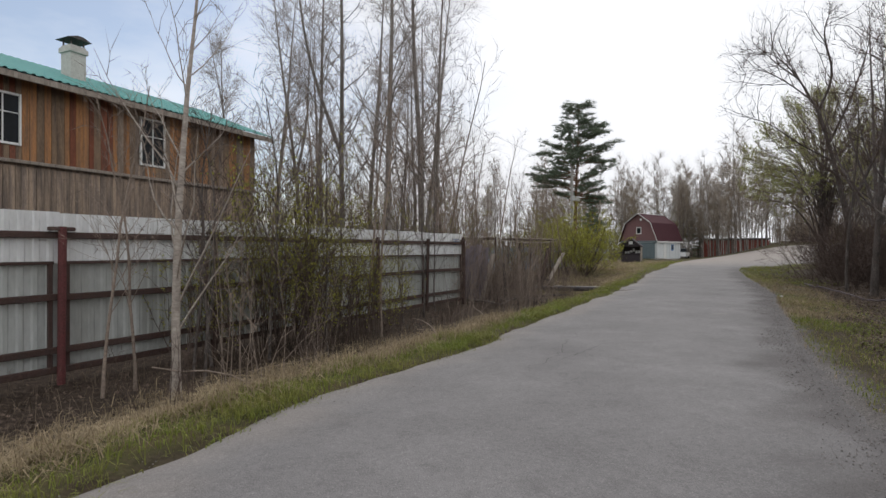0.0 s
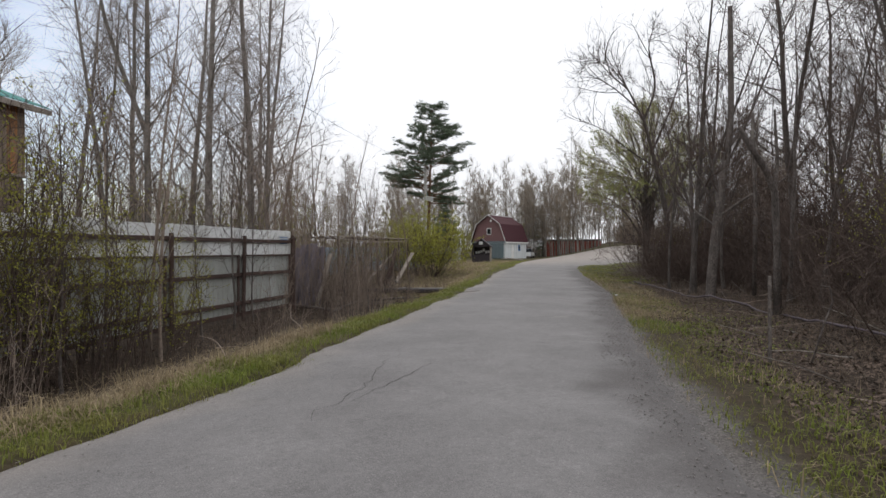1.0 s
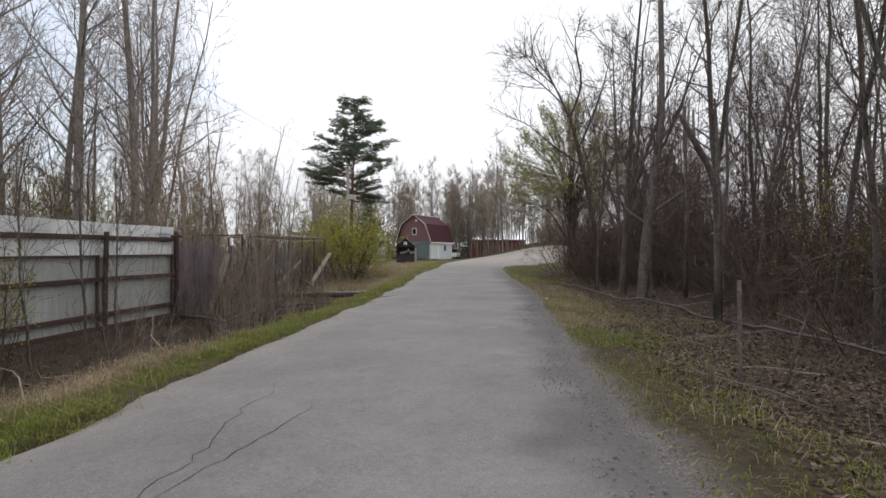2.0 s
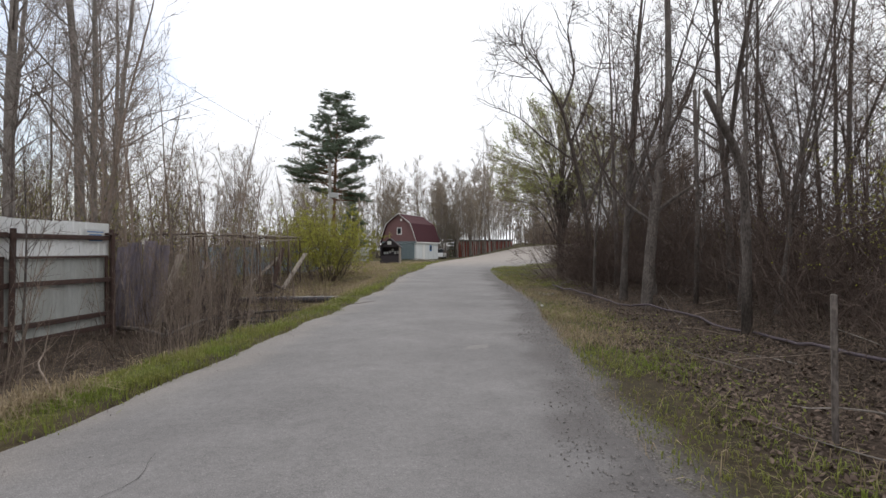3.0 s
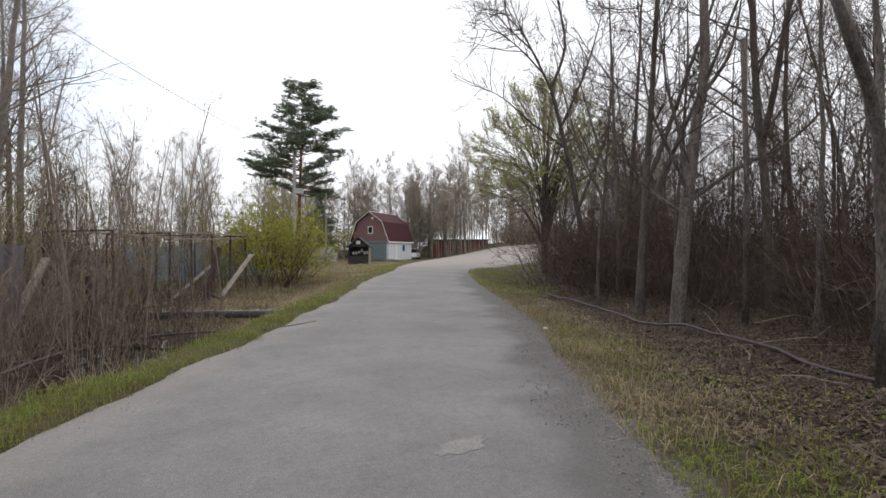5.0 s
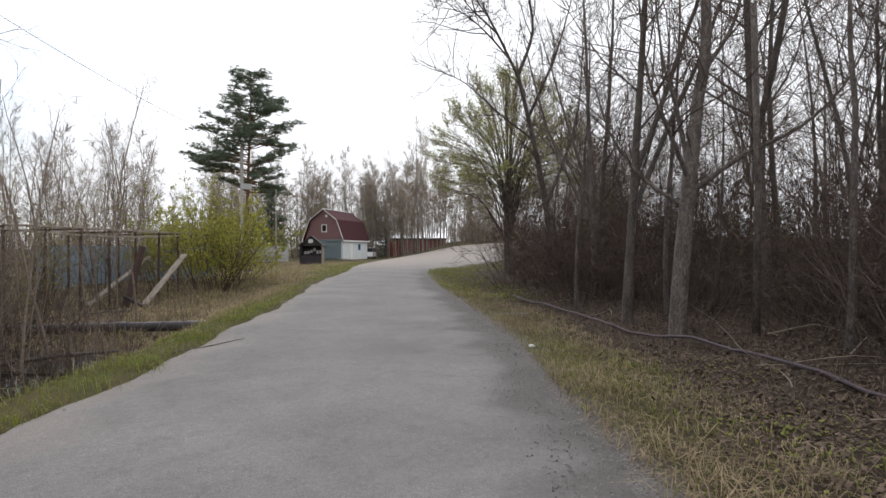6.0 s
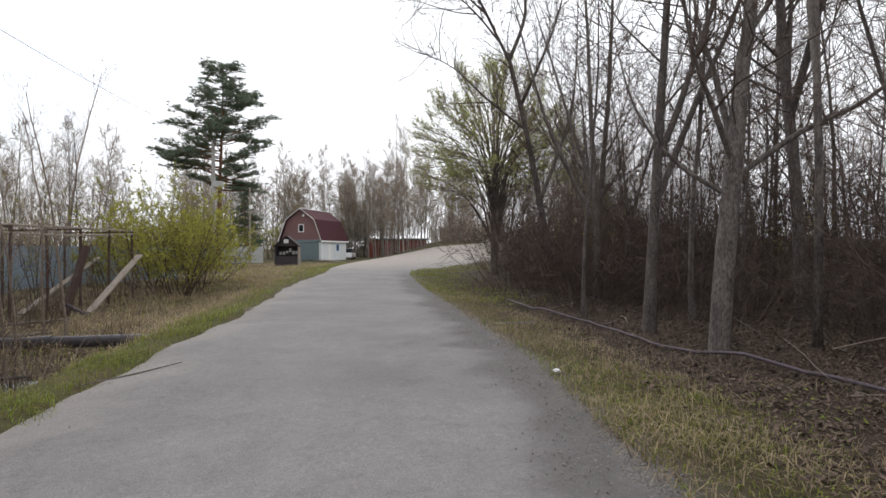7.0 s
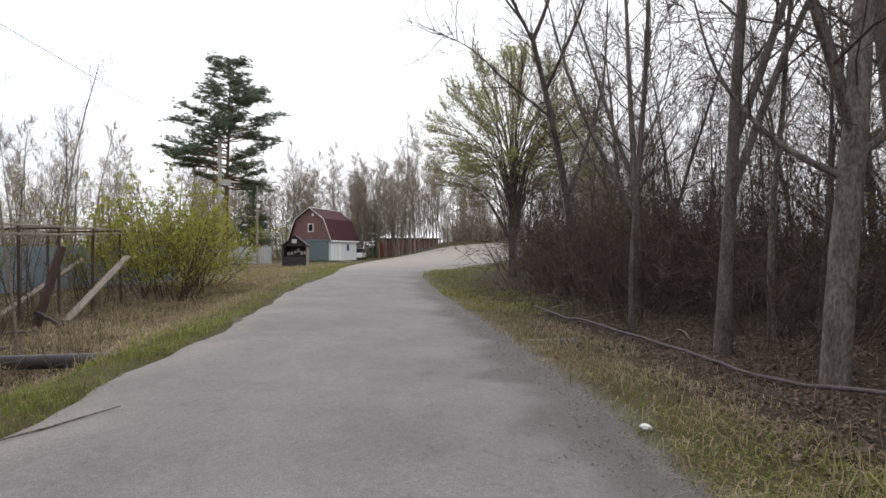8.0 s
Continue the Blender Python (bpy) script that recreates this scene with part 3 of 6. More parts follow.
def bare_bush(seed, tall, stems=14, subs=6, twigs=3, spread=0.35, r=0.014, thin=0.005, base=0.35, up=0.05, light=False, tangle=0.08, wide=50):
    """A clump of upright stems with side twigs."""
    rng = random.Random(seed)
    wood, fine, tips = Shape(), Shape(), []
    for _ in range(stems):
        a, q = rng.uniform(0, 6.283), base * math.sqrt(rng.random())
        way = (math.cos(a) * spread * rng.random() + rng.gauss(0, 0.06), math.sin(a) * spread * rng.random() + rng.gauss(0, 0.06), 1)
        ln = tall * rng.uniform(0.45, 1.05)
        ns = 3 if light else 5
        pts = bent(rng, (q * math.cos(a), q * math.sin(a), -0.08), way, ln, ns, tangle, up)
        rr = r * rng.uniform(0.6, 1.3)
        wood.tube(pts, [rr * (1 - 0.8 * i / ns) for i in range(ns + 1)], 3 if light or r < 0.015 else 4)
        for j in range(subs):
            t = 0.2 + 0.78 * (j + rng.random()) / subs
            p, d = along(pts, t)
            sl = ln * 0.30 * (1.25 - t) * rng.uniform(0.6, 1.3)
            spts = bent(rng, p, aside(rng, d, rng.uniform(25, wide)), sl, 3, 0.13 + tangle * 0.5, up)
            if light:
                fine.spike(spts[0], spts[3], thin * 1.2)
            else:
                fine.tube(spts[:3], [thin * 1.2, thin, thin * 0.7], 3)
                fine.spike(spts[2], spts[3], thin * 0.7)
            tips.append(spts)
            for _ in range(twigs):
                tp, td = along(spts, rng.uniform(0.2, 1.0))
                tw = bent(rng, tp, aside(rng, td, rng.uniform(20, 55)), sl * 0.5 + 0.08, 1, 0.15, up)
                fine.spike(tw[0], tw[1], thin * 0.8)
                tips.append(tw)
    return wood, fine, tips


def leaves_on(seed, tips, count, size):
    """Small folded leaves set along the twigs."""
    rng = random.Random(seed)
    s = Shape()
    for _ in range(count):
        p, d = along(rng.choice(tips), rng.random())
        a = aside(rng, d, rng.uniform(30, 80))
        b = a.cross(Vector((rng.gauss(0, 1), rng.gauss(0, 1), rng.gauss(0, 1)))).normalized()
        z = size * rng.uniform(0.5, 1.3)
        q = p + a * z * 0.5
        k = len(s.v)
        s.v += [tuple(p), tuple(q + b * z * 0.3), tuple(p + a * z), tuple(q - b * z * 0.3)]
        s.f += [(k, k + 1, k + 2), (k, k + 2, k + 3)]
    return s


def make_plant(name, built, label, category, group, wood_mat, twig_mat, leaf_mat=None, leaf=0, leaf_size=0.05, seed=1, names=("trunk", "crown", "foliage")):
    wood, fine, tips = built
    ob = thing(name, Matrix(), label, category, group)
    stem = part(names[0], wood, wood_mat, ob, smooth=True)
    if names[0] == "branchwork" or name in ("sapling", "round_willow", "young_birch"):
        tagged(stem, kind="stuff")
    tagged(part(names[1], fine, twig_mat, ob), kind="stuff")
    if leaf:
        tagged(part(names[2], leaves_on(seed, tips, leaf, leaf_size), leaf_mat, ob), "small yellow-green young leaves", kind="stuff")
    return ob


def planted(x, y, rz=0.0, scale=1.0, sink=0.0, lean=(0, 0)):
    m = pose(x, y, height(x, y) - sink, lean[0], lean[1], rz)
    return m @ Matrix.Diagonal((scale, scale, scale, 1))


def place(ob, m):
    """Stands the model itself at m."""
    ob.matrix_basis = m
    return ob


def copy_at(ob, m):
    c = copy_thing(ob, m)
    c.matrix_basis = m
    return c


def hero_tree(seed, limbs, subs=7, twigs=6, twig_len=0.5, thin=0.006, sub_len=0.5):
    """A tree drawn limb by limb: rows of (radius at its root, points), the trunk first."""
    rng = random.Random(seed)
    wood, fine, tips = Shape(), Shape(), []
    for k, (r, corners) in enumerate(limbs):
        pts = [Vector(p) for p in resample(corners, 4)]
        n = len(pts) - 1
        wood.tube(pts, [r * (1 - (0.55 if k == 0 else 0.85) * i / n) * rng.uniform(0.95, 1.05) for i in range(n + 1)], 9 if k == 0 else 6)
        length = sum((a - b).length for a, b in zip(pts, pts[1:]))
        for j in range(int(subs * length)):
            t = (0.45 if k == 0 else 0.2) + (0.55 if k == 0 else 0.8) * rng.random()
            p, d = along(pts, min(t, 0.999))
            ll = sub_len * (0.25 + 1.9 * rng.random() ** 2) * (1.35 - t * 0.55)
            bp = bent(rng, p, aside(rng, d, rng.uniform(22, 75)), ll, 4, 0.2, 0.07)
            rr = max(0.0095 * ll, thin)
            fine.tube(bp, [rr, rr * 0.8, rr * 0.65, rr * 0.5, thin * 0.5], 3)
            for _ in range(max(2, int(ll * 2.5))):
                q, qd = along(bp, rng.uniform(0.2, 0.95))
                cp = bent(rng, q, aside(rng, qd, rng.uniform(20, 65)), ll * rng.uniform(0.25, 0.55), 2, 0.2, 0.08)
                fine.tube(cp[:2], [thin * 1.2, thin * 0.9], 3)
                fine.spike(cp[1], cp[2], thin * 0.9)
                for _ in range(max(1, twigs // 2)):
                    tp, td = along(cp, rng.uniform(0.15, 1.0))
                    tw = bent(rng, tp, aside(rng, td, rng.uniform(20, 65)), twig_len * rng.uniform(0.3, 1.1), 1, 0.1, 0.08)
                    fine.spike(tw[0], tw[1], thin * 0.9)
                    tips.append(tw)
    return wood, fine, tips


# tree models: each stands in one spot and lends its meshes to its copies
WOOD_R = "bare trees of the roadside wood"
alders = [make_plant("bare_tree", bare_tree(100 + k, tall, r, limbs=lim, first=fi, angle=an, limb=li, subs=7, twigs=5, forks=fo, up=up, thin=0.0048, twig_len=0.6, wiggle=0.09),
                     "leafless grey-brown alder in the roadside wood", "tree", WOOD_R, BARK, TWIG)
          for k, (tall, r, lim, fi, an, li, fo, up) in enumerate(((11.5, 0.082, 30, 0.2, 50, 0.30, 1, 0.10), (9.5, 0.062, 26, 0.22, 54, 0.32, 2, 0.12), (12.5, 0.098, 28, 0.26, 46, 0.26, 2, 0.08), (7.0, 0.038, 22, 0.12, 52, 0.34, 1, 0.10)))]
TALL_L = "tall bare trees behind the sheet fence"
talls = [make_plant("tall_birch_tree", bare_tree(200 + k, tall, r, limbs=32, first=fi, angle=44, limb=0.25, subs=8, twigs=5, forks=fo, up=0.05, sway=0.03, thin=0.0058, twig_len=0.9),
                    "tall slender leafless tree with pale grey trunk", "tree", TALL_L, BARK_PALE, TWIG_BIRCH)
         for k, (tall, r, fi, fo) in enumerate(((16.5, 0.15, 0.24, 1), (15.5, 0.125, 0.24, 2), (13.5, 0.08, 0.18, 1)))]
SAPLINGS = "bare saplings by the lane"
saplings = [make_plant("sapling", bare_tree(300 + k, tall, r, limbs=16, first=0.25, angle=32, limb=0.30, subs=4, twigs=2, up=0.08, sway=0.05, thin=0.004, twig_len=0.3),
                       "thin leafless sapling with upright twigs", "tree", SAPLINGS, BARK if k == 1 else TWIG_GREY, TWIG if k == 1 else TWIG_GREY)
            for k, (tall, r) in enumerate(((4.6, 0.022), (3.6, 0.018), (5.4, 0.026)))]
THICKET = "bare bushes of the roadside thicket"
thickets = [make_plant("bare_bush", bare_bush(400 + k, tall, stems=st, subs=7, twigs=3, spread=sp, base=ba, r=0.0105, thin=0.0048, up=-0.01, tangle=0.15, wide=80), "dense brown leafless bush of thin tangled stems", "bush", THICKET, TWIG, TWIG, names=("branchwork", "twig_spray", "foliage"))
            for k, (tall, st, sp, ba) in enumerate(((3.4, 18, 1.0, 0.7), (2.4, 18, 1.3, 0.7), (4.6, 16, 0.8, 0.7)))]
STALKS = "bare shrubs of the ditch"
stalks = [make_plant("bare_shrub", bare_bush(450 + k, tall, stems=st, subs=5, twigs=2, spread=sp, base=0.5, r=0.009, thin=0.0035), "leafless shrub of upright grey-brown stems", "shrub", STALKS, TWIG if k == 1 else TWIG_GREY, TWIG if k == 1 else TWIG_GREY, names=("branchwork", "twig_spray", "foliage"))
          for k, (tall, st, sp) in enumerate(((2.2, 16, 0.3), (1.5, 18, 0.5), (3.0, 12, 0.25)))]
LEAFY = "budding shrubs along the fence"
leafies = [make_plant("budding_shrub", bare_bush(500 + k, tall, stems=st, subs=7, twigs=3, spread=0.4, base=0.45, r=0.011), "tall thin shrub with sparse yellow-green young leaves", "shrub", LEAFY, TWIG, TWIG, LEAF, lv, 0.036, k, ("branchwork", "twig_spray", "foliage"))
           for k, (tall, st, lv) in enumerate(((3.4, 14, 2000), (2.6, 14, 1400)))]

rnd = random.Random(11)


def clear(points, x, y, gap):
    return all((x - a) ** 2 + (y - b) ** 2 > gap * gap for a, b in points)


def scatter(models, group_rng, count, region, gap, scale, taken, keep, tilt=3.0, used=None):
    """Stands copies at random in the region (x0, x1, y0, y1) wherever keep(x, y) holds. The models themselves take the first spots."""
    done = tries = 0
    while done < count and tries < count * 40:
        tries += 1
        x, y = group_rng.uniform(region[0], region[1]), group_rng.uniform(region[2], region[3])
        if not keep(x, y) or not clear(taken, x, y, gap):
            continue
        taken.append((x, y))
        m = planted(x, y, group_rng.uniform(0, 360), group_rng.uniform(*scale), 0.02, (group_rng.gauss(0, tilt), group_rng.gauss(0, tilt)))
        k = group_rng.randrange(len(models))
        if models[k].name not in PLACED:
            PLACED.add(models[k].name)
            place(models[k], m)
        else:
            copy_at(models[k], m)
        done += 1


PLACED = set()


def right_of(x, y):
    return float(beyond(EDGE_R, [(x, y)], -1)[0])


def in_wood(x, y, side=44.5):
    """Keeps the grassy corner below the round willow open."""
    return y > 36 or math.degrees(math.atan2(x - 5.9, y - 12.1)) > side or y < 12.5


def left_of(x, y):
    return float(beyond(EDGE_L, [(x, y)], 1)[0])


def stand(model, x, y, rz=0.0, scale=1.0, lean=(0, 0)):
    m = planted(x, y, rz, scale, 0.02, lean)
    if model.name not in PLACED:
        PLACED.add(model.name)
        return place(model, m)
    return copy_at(model, m)


# the wood on the right
trees_r = [(12.2, 14.6), (18.1, 23.7), (21.2, 31.0), (12.9, 16.2), (14.0, 16.1), (16.1, 20.0), (10.1, 10.4), (10.5, 11.4)]
scatter(alders, rnd, 27, (3, 34, -4, 46), 1.25, (0.75, 1.15), trees_r, lambda x, y: in_wood(x, y, 49) and 3.4 < right_of(x, y) < 13 and x - 0.5 * y < 13)
scatter(alders[:3], rnd, 9, (8, 48, -4, 60), 1.8, (0.8, 1.2), trees_r, lambda x, y: in_wood(x, y, 49) and 11 < right_of(x, y) < 24)
bush_r = []
scatter(thickets, rnd, 68, (3, 30, -3, 40), 0.72, (0.6, 1.15), bush_r, lambda x, y: in_wood(x, y) and 3.4 < right_of(x, y) < 8.5, tilt=6)
scatter(thickets, rnd, 30, (6, 38, -3, 48), 1.1, (0.9, 1.4), bush_r, lambda x, y: in_wood(x, y) and 7.5 < right_of(x, y) < 15, tilt=6)

scatter(thickets, rnd, 14, (11, 24, 15, 30), 0.9, (0.8, 1.15), bush_r, lambda x, y: in_wood(x, y) and 4.0 < right_of(x, y) < 8, tilt=6)
scatter(alders[3:], rnd, 10, (11, 24, 14, 34), 0.8, (0.7, 1.1), trees_r, lambda x, y: in_wood(x, y, 49) and 4.0 < right_of(x, y) < 9)
scatter(thickets, rnd, 12, (5, 15, 2, 14), 0.7, (0.8, 1.2), bush_r, lambda x, y: 4.2 < right_of(x, y) < 7.5, tilt=6)
# dense bushes whose twig colour is darkened to stand for the wood's inner shade
dark_bush = make_plant("dark_bush", bare_bush(480, 4.0, stems=30, subs=9, twigs=5, spread=1.1, base=0.9, r=0.010, thin=0.0045, up=-0.03, tangle=0.17, wide=85), "very dense red-brown leafless bush, darkened for the shade in the wood", "bush", "dark bushes deep in the wood", TWIG_SHADED, TWIG_SHADED, names=("branchwork", "twig_spray", "foliage"))
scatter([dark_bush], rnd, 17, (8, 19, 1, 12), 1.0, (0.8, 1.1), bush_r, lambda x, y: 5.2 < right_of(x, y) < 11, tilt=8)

# the wood's edge beside and behind the willow
scatter(thickets, rnd, 16, (16, 36, 24, 46), 1.0, (0.8, 1.2), bush_r, lambda x, y: 2.6 < right_of(x, y) < 8 and math.degrees(math.atan2(x - 5.9, y - 12.1)) > 41.2, tilt=6)
scatter(alders[:3], rnd, 8, (22, 40, 32, 52), 1.4, (0.6, 0.85), trees_r, lambda x, y: 2.4 < right_of(x, y) < 9 and math.degrees(math.atan2(x - 5.9, y - 12.1)) > 39.5)

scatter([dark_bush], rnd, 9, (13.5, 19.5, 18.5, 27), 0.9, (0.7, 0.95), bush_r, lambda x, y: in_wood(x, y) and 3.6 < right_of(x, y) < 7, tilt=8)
scatter(thickets, rnd, 10, (13.5, 19.5, 18, 27), 0.6, (0.9, 1.2), bush_r, lambda x, y: in_wood(x, y) and 3.0 < right_of(x, y) < 6, tilt=6)

# tall trees behind the fence
for model, x, y, rz in ((talls[0], -2.2, 21.5, 0), (talls[1], -4.0, 21.0, 70), (talls[0], -0.9, 23.0, 140), (talls[2], -0.2, 21.0, 30)):
    stand(model, x, y, rz)
trees_l = [(-2.2, 21.5), (-4.0, 21.0), (-0.9, 23.0), (-0.2, 21.0)]
scatter(talls, rnd, 11, (-16, 1.2, 22.0, 38), 1.8, (0.8, 1.1), trees_l, lambda x, y: x < -0.2 and not (x < -5.5 and y < 26))
scatter(saplings, rnd, 26, (-9, 3, 18, 30), 0.7, (0.9, 1.6), trees_l, lambda x, y: x < 1.6 and not (x < -5.5 and y < 25) and left_of(x, y) > 5)

# the young birch and saplings before the fence
birch_built = bare_tree(77, 5.6, 0.052, limbs=18, first=0.16, angle=38, limb=0.34, subs=4, twigs=3, up=0.10, sway=0.018, thin=0.0035, twig_len=0.25)
birch = make_plant("young_birch", birch_built, "slim young tree with pale grey bark before the fence", "tree", "", BIRCH, TWIG_GREY)
place(birch, planted(-3.06, 6.2, 0, 1, 0.02, (0, -1.0)))
for k, (x, y, s) in enumerate(((-3.75, 6.6, 0.8), (-3.35, 7.9, 1.1), (-3.9, 6.2, 0.7), (-3.0, 9.3, 0.9), (-2.6, 10.0, 1.0), (-3.4, 7.3, 0.9), (-2.7, 8.4, 1.2), (-1.9, 9.0, 1.0), (-1.6, 11.6, 1.1), (-0.9, 12.4, 1.0), (-0.5, 13.6, 1.15), (-2.2, 11.2, 1.25), (-1.2, 10.6, 1.1), (-3.1, 7.0, 1.0), (-0.2, 14.8, 1.0))):
    stand(saplings[1 if k > 4 and k % 4 else k % 3], x, y, 50 * k, s)
for k, (x, y, s) in enumerate(((-2.55, 8.7, 1.0), (-2.1, 9.3, 0.95), (-1.75, 10.1, 0.9), (-2.3, 10.1, 1.05), (-2.9, 9.6, 0.9), (-1.2, 11.2, 0.8), (-3.2, 8.6, 0.8), (-3.55, 8.0, 0.95), (-2.75, 9.2, 1.1), (-1.9, 9.7, 1.05), (-2.2, 8.6, 0.85), (-1.5, 10.7, 0.95))):
    stand(leafies[k % 2], x, y, 40 * k, s)
ditch = []
scatter(stalks, rnd, 20, (-4, 6, 4.5, 21), 0.5, (0.5, 0.85), ditch, lambda x, y: 1.1 < left_of(x, y) < 2.6 and not (8.0 < y < 11))
scatter(stalks, rnd, 12, (-1, 9, 21, 30), 0.7, (0.5, 0.9), ditch, lambda x, y: 3.4 < left_of(x, y) < 7)
scatter(thickets[:2], rnd, 12, (-1, 4, 18, 22.0), 0.8, (0.5, 0.75), ditch, lambda x, y: 3.0 < left_of(x, y) < 7)
scatter(saplings, rnd, 20, (-1, 6, 17, 22.5), 0.5, (0.7, 1.0), ditch, lambda x, y: 2.2 < left_of(x, y) < 6)
scatter(stalks, rnd, 15, (-1, 6, 17, 22.0), 0.5, (0.8, 1.25), ditch, lambda x, y: 2.6 < left_of(x, y) < 5)
scatter(leafies, rnd, 16, (-6, 6, 18, 36), 1.0, (0.9, 1.3), ditch, lambda x, y: 5 < left_of(x, y) < 12)


# ---- far woods ----
def far_plants(name, label, kinds, spots, seed, size, wood_mat, fine_mat):
    """Many low plants as one object: the kinds (wood, twigs) set down at the spots."""
    rng = random.Random(seed)
    zs = land(spots)[0]
    ob = thing(name, Matrix(), label, "woods", kind="stuff")
    for part_, which, mat in (("trunk", 0, wood_mat), ("crown", 1, fine_mat)):
        verts, faces, o = [], [], 0
        rng2 = random.Random(seed)
        for (x, y), z in zip(spots, zs):
            src = kinds[rng2.randrange(len(kinds))][which]
            a, k = rng2.uniform(0, 6.28), rng2.uniform(*size)
            c, q = math.cos(a) * k, math.sin(a) * k
            v = np.array(src.v)
            verts.append(np.column_stack([v[:, 0] * c - v[:, 1] * q + x, v[:, 0] * q + v[:, 1] * c + y, v[:, 2] * k + z]))
            faces += [tuple(i + o for i in f) for f in src.f]
            o += len(v)
        shape = Shape()
        shape.v, shape.f = np.concatenate(verts).tolist(), faces
        part(part_, shape, mat, ob)


def far_spots(seed, count, angles, reach, keep):
    rng = random.Random(seed)
    spots = []
    while len(spots) < count:
        a, d = rng.uniform(*angles), rng.uniform(*reach)
        x, y = 4 + d * math.sin(radians(a)), 10 + d * math.cos(radians(a))
        if max(left_of(x, y) if left_of(x, y) > 0 else -9, right_of(x, y)) > 3 and keep(x, y, a, d):
            spots.append((x, y))
    return spots


def off_buildings(x, y):
    return math.hypot(x - 29, y - 74.5) > 8 and math.hypot(x - 15, y - 63) > 3 and math.hypot(x - 20, y - 56) > 9 and not (43 < x < 53 and 84 < y < 95)


corner = random.Random(91)
bend_spots = [(4 + d * math.sin(radians(a)), 10 + d * math.cos(radians(a))) for a, d in ((corner.uniform(33, 50), corner.uniform(100, 124)) for _ in range(60))]
low_trees = [bare_tree(600 + k, tall, 0.085, limbs=15, first=0.14, angle=40, limb=0.27, subs=5, twigs=4, up=0.10, thin=0.018, twig_len=1.5, sides=4) for k, tall in enumerate((15, 13, 16.5, 11))]
low_bush = [bare_bush(650 + k, 4.5, stems=10, subs=5, twigs=3, spread=0.9, base=0.9, r=0.03, thin=0.022, light=True, tangle=0.12, wide=75) for k in range(2)]
# crowns use the lightened twig colour, so brightness at distance is painted in
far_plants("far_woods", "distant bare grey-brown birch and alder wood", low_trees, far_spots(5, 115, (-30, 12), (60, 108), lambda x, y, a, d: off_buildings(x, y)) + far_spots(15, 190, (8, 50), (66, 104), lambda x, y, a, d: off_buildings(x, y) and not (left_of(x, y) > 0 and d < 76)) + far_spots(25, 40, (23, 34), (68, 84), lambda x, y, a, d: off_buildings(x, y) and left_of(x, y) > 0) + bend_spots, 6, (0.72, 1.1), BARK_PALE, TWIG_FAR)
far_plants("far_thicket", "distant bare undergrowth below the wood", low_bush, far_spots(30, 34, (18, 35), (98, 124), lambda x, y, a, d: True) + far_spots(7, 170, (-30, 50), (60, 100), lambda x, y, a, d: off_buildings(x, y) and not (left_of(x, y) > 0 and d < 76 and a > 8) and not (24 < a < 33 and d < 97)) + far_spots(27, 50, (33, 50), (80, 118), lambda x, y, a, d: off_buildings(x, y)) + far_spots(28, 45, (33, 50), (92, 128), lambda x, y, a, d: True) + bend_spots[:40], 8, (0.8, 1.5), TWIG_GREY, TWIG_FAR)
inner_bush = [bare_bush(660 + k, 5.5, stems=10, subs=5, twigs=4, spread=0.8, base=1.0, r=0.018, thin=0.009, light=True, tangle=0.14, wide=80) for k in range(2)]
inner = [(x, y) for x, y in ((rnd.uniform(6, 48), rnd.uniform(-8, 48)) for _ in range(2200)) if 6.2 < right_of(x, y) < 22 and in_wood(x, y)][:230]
# undergrowth twigs take the darkened colour, as shade deep in the wood
far_plants("inner_thicket", "dense brown undergrowth deep inside the wood", inner_bush, inner, 9, (0.6, 1.1), TWIG, TWIG_SHADED)
slim_trees = [bare_tree(680 + k, tall, 0.06, limbs=19, first=0.2, angle=48, limb=0.28, subs=5, twigs=5, up=0.1, thin=0.0075, twig_len=0.8, sides=4) for k, tall in enumerate((10.5, 9.0, 8.0))]
deep = [(x, y) for x, y in ((rnd.uniform(6, 56), rnd.uniform(-10, 56)) for _ in range(900)) if 8.0 < right_of(x, y) < 30 and in_wood(x, y)][:80]
far_plants("inner_wood", "slim bare trees standing deep inside the wood", slim_trees, deep, 19, (0.75, 1.15), BARK, TWIG_GREY)


# ---- the sheet-metal fence ----
FENCE_END, FENCE_WAY = Vector((0.58, 17.1, 0)), Vector((0.48, 0.877, 0)).normalized()
FENCE_TURN = math.degrees(math.atan2(FENCE_WAY.y, FENCE_WAY.x))


def ribbed(width, z0, z1, pitch=0.16, depth=0.018):
    """A profiled sheet in x, z with trapezoid ribs along z; its face looks to -y."""
    s = Shape()
    line, x = [], 0.0
    while x < width - 1e-6:
        for dx, y in ((0, 0), (0.45, 0), (0.58, -depth), (0.87, -depth)):
            if x + dx * pitch <= width:
                line.append((x + dx * pitch, y))
        x += pitch
    line.append((width, 0))
    for t in (0.0, 0.002):
        s.v += [(x, y + t, z0) for x, y in line] + [(x, y + t, z1) for x, y in line]
    n = len(line)
    for i in range(n - 1):
        s.f += [(i, i + 1, n + i + 1, n + i), (2 * n + i + 1, 2 * n + i, 3 * n + i, 3 * n + i + 1)]
        s.f += [(n + i, n + i + 1, 3 * n + i + 1, 3 * n + i)]
    return s


